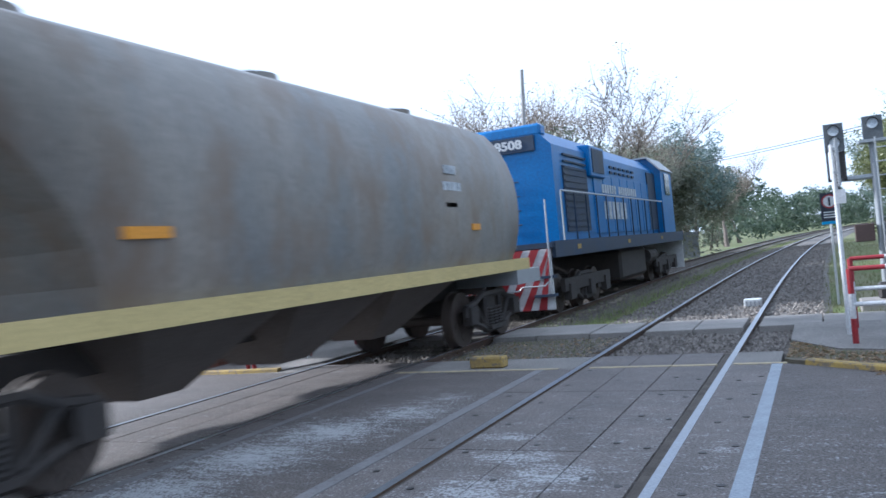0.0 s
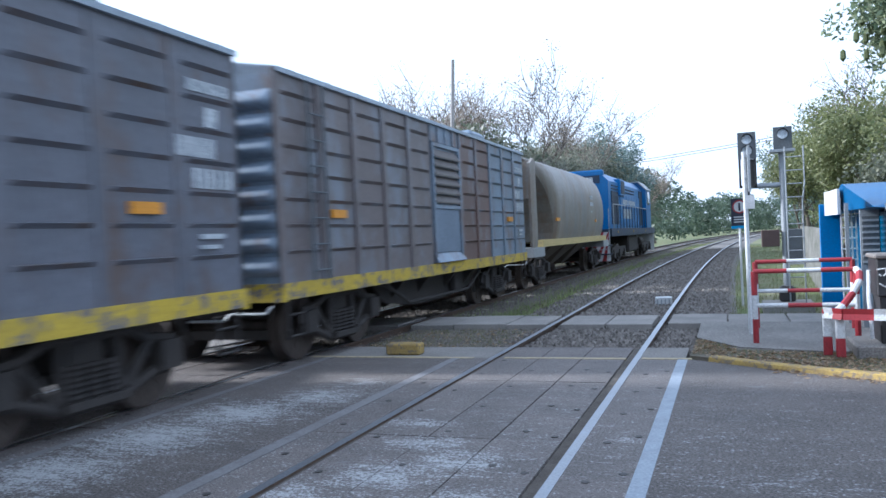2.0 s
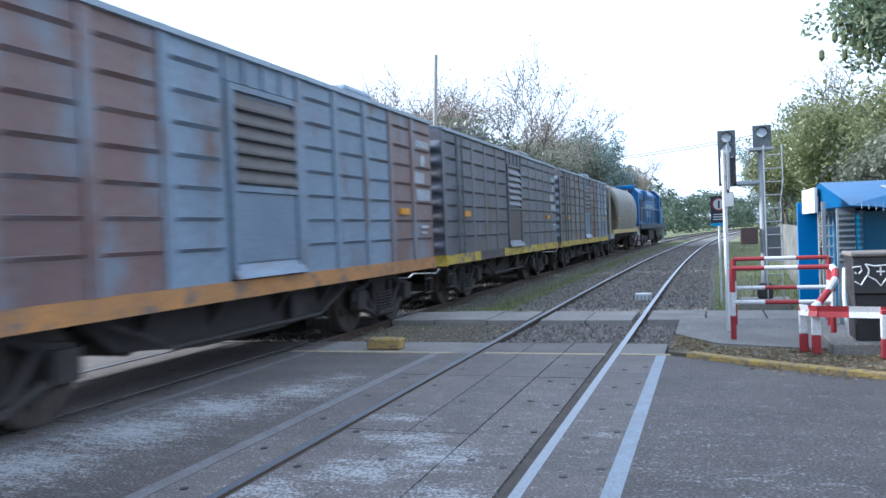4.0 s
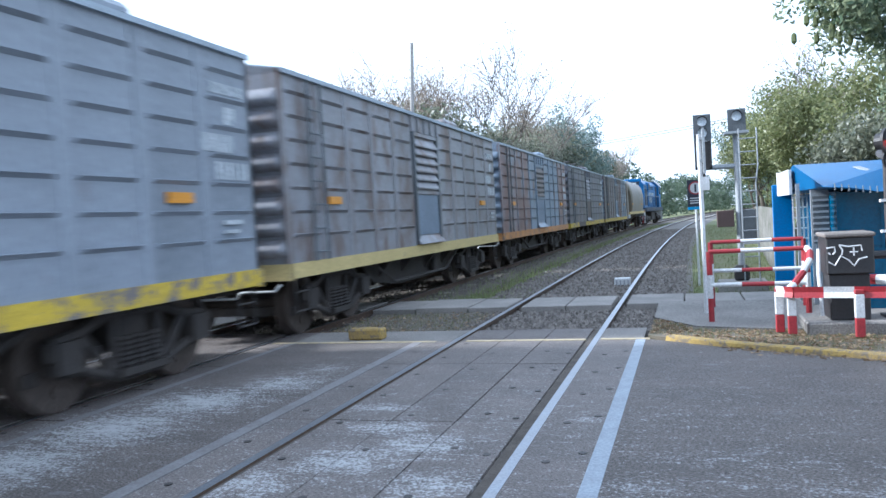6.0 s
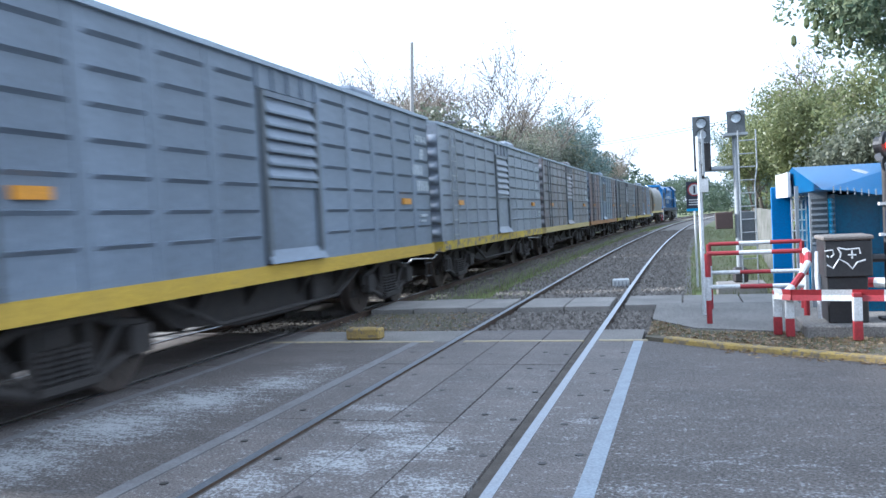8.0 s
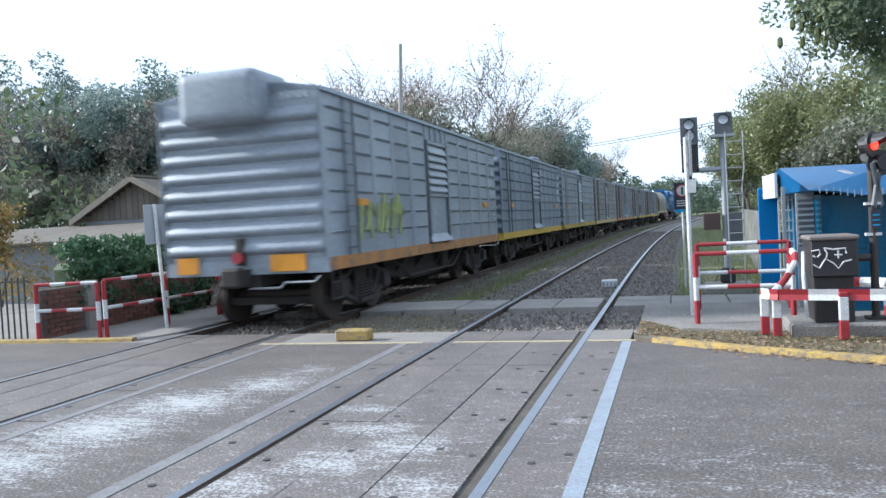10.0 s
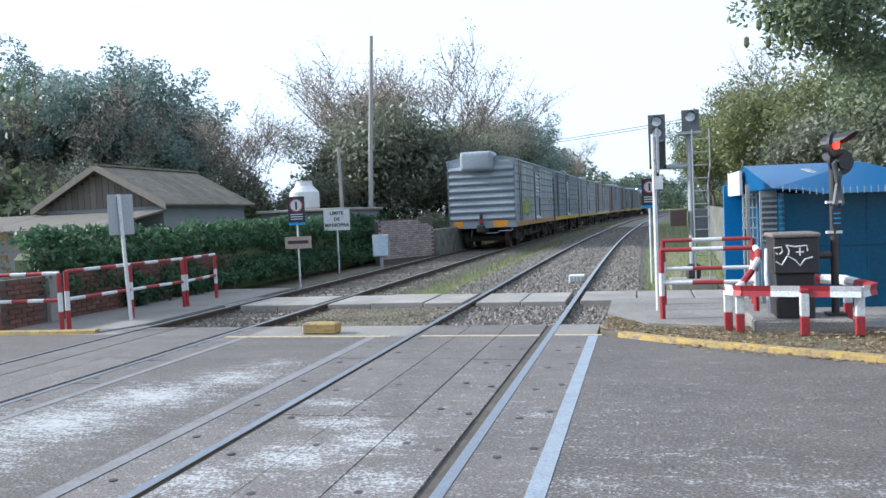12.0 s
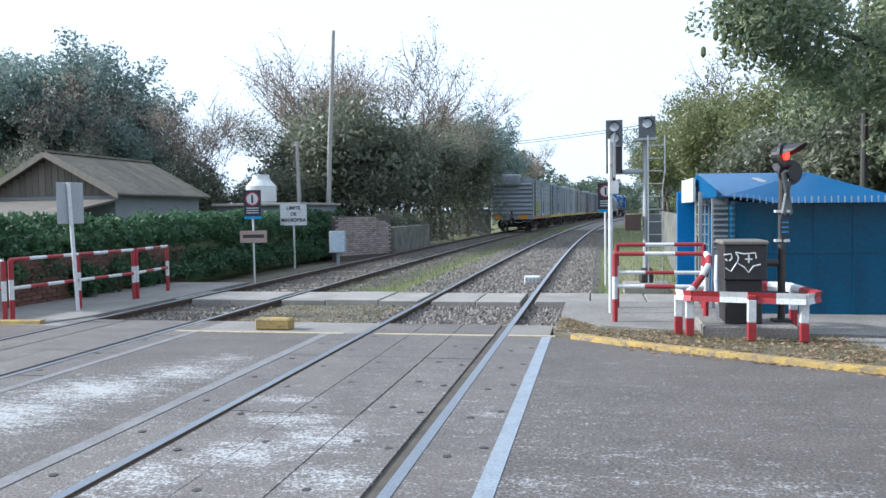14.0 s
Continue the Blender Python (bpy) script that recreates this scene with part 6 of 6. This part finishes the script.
def tree(name, label, height, spread, leaf, count, size, seed, bare=0.0, trunk=0.16, clear=0.25, clump=0.9, twigs=0):
    """Tapered trunk, limbs that fork, and a crown of many leaves in uneven clumps."""
    r2 = random.Random(seed)
    t = thing(name, label=label, category="tree")
    bm = bmesh.new()
    tips = []

    def limb(p, d, length, rad, depth):
        rad = max(rad, 0.02) if twigs else rad
        pts, rs, q = [p], [rad], p
        for k in range(4):
            d = (d + Vector((r2.uniform(-1, 1), r2.uniform(-1, 1), r2.uniform(-0.3, 0.7))) * 0.22).normalized()
            q = q + d * length / 4
            pts.append(q)
            rs.append(rad * (1 - 0.16 * (k + 1)))
        tube(bm, pts, rs, 7 if depth == 0 else 5 if depth < 3 else 3, cap=False)
        if depth >= 2:
            tips.append(q)
            tips.append(pts[2])
        if depth < (4 if twigs else 3):
            for k in range(r2.choice((2, 3, 3)) + (1 if twigs and depth > 0 else 0)):
                a = r2.uniform(0, 6.28)
                side = Vector((math.cos(a), math.sin(a), r2.uniform(0.15, 0.6) if depth else r2.uniform(0.3, 0.9))) * spread
                limb(pts[r2.choice((2, 3, 4))] if depth else pts[r2.choice((3, 4))], (d * 0.7 + side * 0.6).normalized(), length * r2.uniform(0.6, 0.85), rs[-1] * 0.8, depth + 1)

    for k in range(1 if clear > 0.15 else 3):
        limb(Vector((r2.uniform(-0.1, 0.1) * (0 if clear > 0.15 else 6), r2.uniform(-0.1, 0.1) * (0 if clear > 0.15 else 6), 0)), Vector((0.05 * k, 0.03, 1)).normalized(), height * 0.36, trunk, 0)
    part("trunk", bm, M_TWIG if twigs else M_BARK, t)
    top = max(p.z for p in tips)
    k = height / top
    bmx = t.children[0].data
    bmx.transform(Matrix.Diagonal((1, 1, k, 1)))
    cs = [(p.x, p.y, p.z * k) for p in tips]
    if not bare:
        cs += [(r2.uniform(-1, 1) * height * 0.25 * spread, r2.uniform(-1, 1) * height * 0.25 * spread, r2.uniform(clear, 0.8) * height) for _ in range(14)]
    rs = [r2.uniform(0.5, 1.15) * clump for _ in cs]
    leaf_cloud("crown", cs, rs, count, size, leaf, t)
    return t


def plant(src, x, y, k, turn, z=-0.25, label=""):
    o = copy_thing(src, pose(x, y, z, 0, 0, turn))
    o.scale = (k, k, k * 1.0)
    if label:
        o["label"] = label
    return o


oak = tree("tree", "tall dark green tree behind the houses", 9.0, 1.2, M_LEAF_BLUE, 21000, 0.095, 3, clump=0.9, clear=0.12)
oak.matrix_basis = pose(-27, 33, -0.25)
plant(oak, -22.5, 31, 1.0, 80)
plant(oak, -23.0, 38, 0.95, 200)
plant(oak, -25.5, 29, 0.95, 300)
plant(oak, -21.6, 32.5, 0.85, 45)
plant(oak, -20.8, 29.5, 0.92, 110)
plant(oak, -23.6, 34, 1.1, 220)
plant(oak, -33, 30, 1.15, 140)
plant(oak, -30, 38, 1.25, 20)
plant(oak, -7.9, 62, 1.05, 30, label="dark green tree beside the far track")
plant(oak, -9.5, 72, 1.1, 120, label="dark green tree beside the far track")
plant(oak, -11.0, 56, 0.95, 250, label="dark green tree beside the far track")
fading = tree("tree", "leafy grey-green tree with fading autumn leaves", 8.2, 1.2, M_LEAF_MIXED, 15000, 0.075, 13, clump=0.85, clear=0.1, twigs=1, trunk=0.22)
fading.matrix_basis = pose(-12.7, 36.5, -0.25)
fading.scale = (0.88, 0.88, 0.84)
for x, y, k, q in ((-11.9, 39, 0.72, 50), (-9.6, 41, 0.74, 140), (-8.4, 46, 0.88, 230), (-12.8, 45, 0.82, 310), (-24.5, 40, 0.85, 20), (-24.5, 26.5, 0.62, 70), (-20.5, 27.5, 0.6, 170)):
    plant(fading, x, y, k, q)
sparse = tree("tree", "half bare autumn tree with thin grey twigs", 10.2, 1.1, M_LEAF_BROWN, 3000, 0.06, 11, bare=1, twigs=1, clump=0.5, trunk=0.27)
sparse.matrix_basis = pose(-11.4, 38, -0.25)
plant(sparse, -9.2, 41, 1.08, 70)
plant(sparse, -10.3, 36.5, 0.95, 250)
plant(sparse, -12.6, 40, 1.05, 310)
plant(sparse, -13.6, 37, 0.95, 130)
plant(sparse, -8.0, 47, 1.0, 160)
plant(sparse, -15.9, 30, 0.72, 200)
plant(sparse, -14.9, 31, 0.68, 20)
plant(sparse, -20.5, 28.5, 0.8, 90)
plant(sparse, -23.5, 28, 0.9, 330)
plant(sparse, -7.4, 84, 0.95, 120)
plant(sparse, -7.6, 100, 1.0, 220)
plant(sparse, 6.2, 40, 0.9, 40)
plant(sparse, 8.0, 52, 1.0, 140)
bush = tree("bush", "dense dark undergrowth beside the track", 3.8, 1.6, M_LEAF_UNDER, 11000, 0.075, 21, clear=0.1, clump=0.95, trunk=0.07)
bush["category"] = "bush"
bush.matrix_basis = pose(-10.2, 33.5, -0.25)
for x, y, k, a in ((-9.6, 34.5, 1.7, 33), (-11.5, 36, 1.45, 75), (-10.2, 39, 1.5, 290), (-9.0, 43.5, 1.6, 190), (-14.2, 33.5, 0.8, 215), (-17.5, 34, 0.85, 15), (-8.6, 52.5, 1.9, 130), (-8.9, 36, 1.1, 60), (-9.2, 40, 1.25, 150), (-8.9, 45, 1.3, 240), (-8.8, 50, 1.4, 20), (-8.2, 55, 1.3, 100), (-12.4, 36, 1.3, 10), (-6.9, 33.0, 0.42, 20), (-12.2, 31.5, 0.9, 190), (-15.5, 31, 1.0, 90), (-7.2, 31.5, 0.45, 90),
                   (-20, 26, 0.9, 0), (-8.4, 74, 1.5, 0), (-8.2, 88, 1.6, 70)):
    plant(bush, x, y, k, a)
olive = tree("tree", "yellow-green leafy tree beside the signal", 7.0, 1.25, M_LEAF_OLIVE, 16000, 0.085, 31, clump=0.85, clear=0.12)
olive.matrix_basis = pose(8.6, 27, -0.25)
for x, y, k, q in ((7.4, 20.5, 1.0, 10), (9.0, 21, 1.2, 100), (6.0, 24.5, 1.0, 200), (10.6, 19.5, 1.1, 300), (12.5, 22, 1.3, 50)):
    plant(bush, x, y, k, q, label="dense green bush behind the blue kiosk")
plant(olive, 5.9, 36, 0.95, 90)
plant(olive, 9.6, 22, 1.0, 200)
plant(olive, 7.6, 46, 1.1, 20)
plant(olive, 13.0, 26, 1.2, 120)
plant(olive, 5.4, 52, 1.0, 75)
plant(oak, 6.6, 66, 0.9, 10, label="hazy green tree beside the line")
plant(olive, 9, 60, 1.2, 60)
plant(olive, 11, 78, 1.3, 160)
near_tree = tree("tree", "large dark-leaved tree overhanging the kiosk", 8.2, 1.3, M_LEAF_NEAR, 36000, 0.058, 41, clump=1.0, clear=0.3, trunk=0.2)
near_tree.matrix_basis = pose(8.2, 17.5, -0.25)
plant(near_tree, 11.5, 17.0, 1.05, 100)
# low bough of the near tree, reaching over the kiosk
bough_c, bough_r = [], []
for k in range(170):
    u = rng.uniform(0, 1) ** 0.75
    low = 3.0 + 1.5 * u + 0.25 * math.sin(9 * u)
    bough_c.append((-4.95 * u + rng.uniform(-0.5, 0.5), -3.4 * u + rng.uniform(-0.8, 0.8), low + abs(rng.normal()) * (1.9 - 1.1 * u) + 0.2))
    bough_r.append(rng.uniform(0.22, 0.46))
leaf_cloud("bough_leaves", bough_c, bough_r, 16000, 0.06, M_LEAF_NEAR, near_tree, droop=0.3)
for k in range(26):
    u = 0.75 + 0.3 * rng.uniform(0, 1)
    px, py, pz = -4.95 * u + rng.uniform(-0.4, 0.4), -3.4 * u + rng.uniform(-0.4, 0.4), 4.5 + rng.uniform(-0.1, 0.7)
    part("seed_pod", tube(bmesh.new(), ((px, py, pz), (px, py, pz - 0.03), (px, py, pz - 0.14), (px, py, pz - 0.19)), [0.008, 0.04, 0.045, 0.008], 6), M_LEAF_OLIVE, near_tree, "pale green hanging pod")
part("bough", tube(bmesh.new(), ((0, 0, 3.6), (-1.5, -1.0, 4.6), (-3.3, -2.2, 5.1), (-4.9, -3.4, 5.2)), [0.1, 0.07, 0.045, 0.015], 6), M_BARK, near_tree)
autumn = tree("tree", "small orange-leaved tree before the lean-to", 2.6, 1.3, M_LEAF_ORANGE, 3500, 0.05, 51, clump=0.5, trunk=0.05)
autumn.matrix_basis = pose(-14.6, 15.2, -0.2)
# distant wood closing the line
cs, rs = [], []
for k in range(260):
    u = rng.uniform(0, 1)
    y = 95 + 160 * u
    side = rng.choice((-1, 1))
    x = curve2(y) + (-9 - rng.exponential(10) if side < 0 else 6 + rng.exponential(10))
    cs.append((x, y, rng.uniform(0.5, 7.5)))
    rs.append(rng.uniform(1.4, 2.8))
for k in range(160):
    cs.append((rng.uniform(-60, 90), rng.uniform(265, 300), rng.uniform(0, 11)))
    rs.append(rng.uniform(2.5, 4.5))
far = leaf_cloud("far_wood", cs, rs, 110000, 0.34, M_LEAF_FAR)
tagged(far, label="distant green wood closing the view along the line", kind="stuff")
cs = [(rng.uniform(-90, -30) * (0.6 + 0.4 * k / 140), rng.uniform(30, 44) * (0.6 + 0.4 * k / 140), rng.uniform(0, 7)) for k in range(140)] + [(rng.uniform(14, 60), rng.uniform(18, 60), rng.uniform(0, 8)) for _ in range(120)]
tagged(leaf_cloud("side_wood", cs, [rng.uniform(1.5, 2.6) for _ in cs], 50000, 0.2, M_LEAF_DARK), label="dark trees closing both sides", kind="stuff")
# added tree belt behind the camera, never in view; it only blocks low sky
cs = [(rng.uniform(-50, 50), rng.uniform(-45, -28), rng.uniform(0, 8)) for _ in range(160)]
tagged(leaf_cloud("wood_behind", cs, [rng.uniform(1.8, 3) for _ in cs], 16000, 0.35, M_LEAF_DARK), label="added dark trees behind the camera, out of view", kind="stuff")


# ---- motion of the train ----
SPEED = (0.000789, -0.015899, 0.117621, 9.372934, 0.777787)


def travelled(t):
    """Where the front of the first boxcar is at t seconds."""
    return (((SPEED[0] * t + SPEED[1]) * t + SPEED[2]) * t + SPEED[3]) * t + SPEED[4]


def motions():
    for ob, off in TRAIN:
        rows = []
        for k in range(29):
            t = k * 0.5
            y = travelled(t) + off
            turn = math.degrees(math.atan((curve2(y + 4) - curve2(y - 4)) / 8))
            rows.append((t, pose(X2 + curve2(y), y, 0, 0, 0, -turn)))
        walk(ob, rows)
    steps = [k / 30 for k in range(421)]
    for w, m in WHEELS:
        walk(w, [(t, m @ pose(0, 0, 0, -math.degrees(travelled(t) / 0.455) % 360, 0, 0)) for t in steps])


motions()
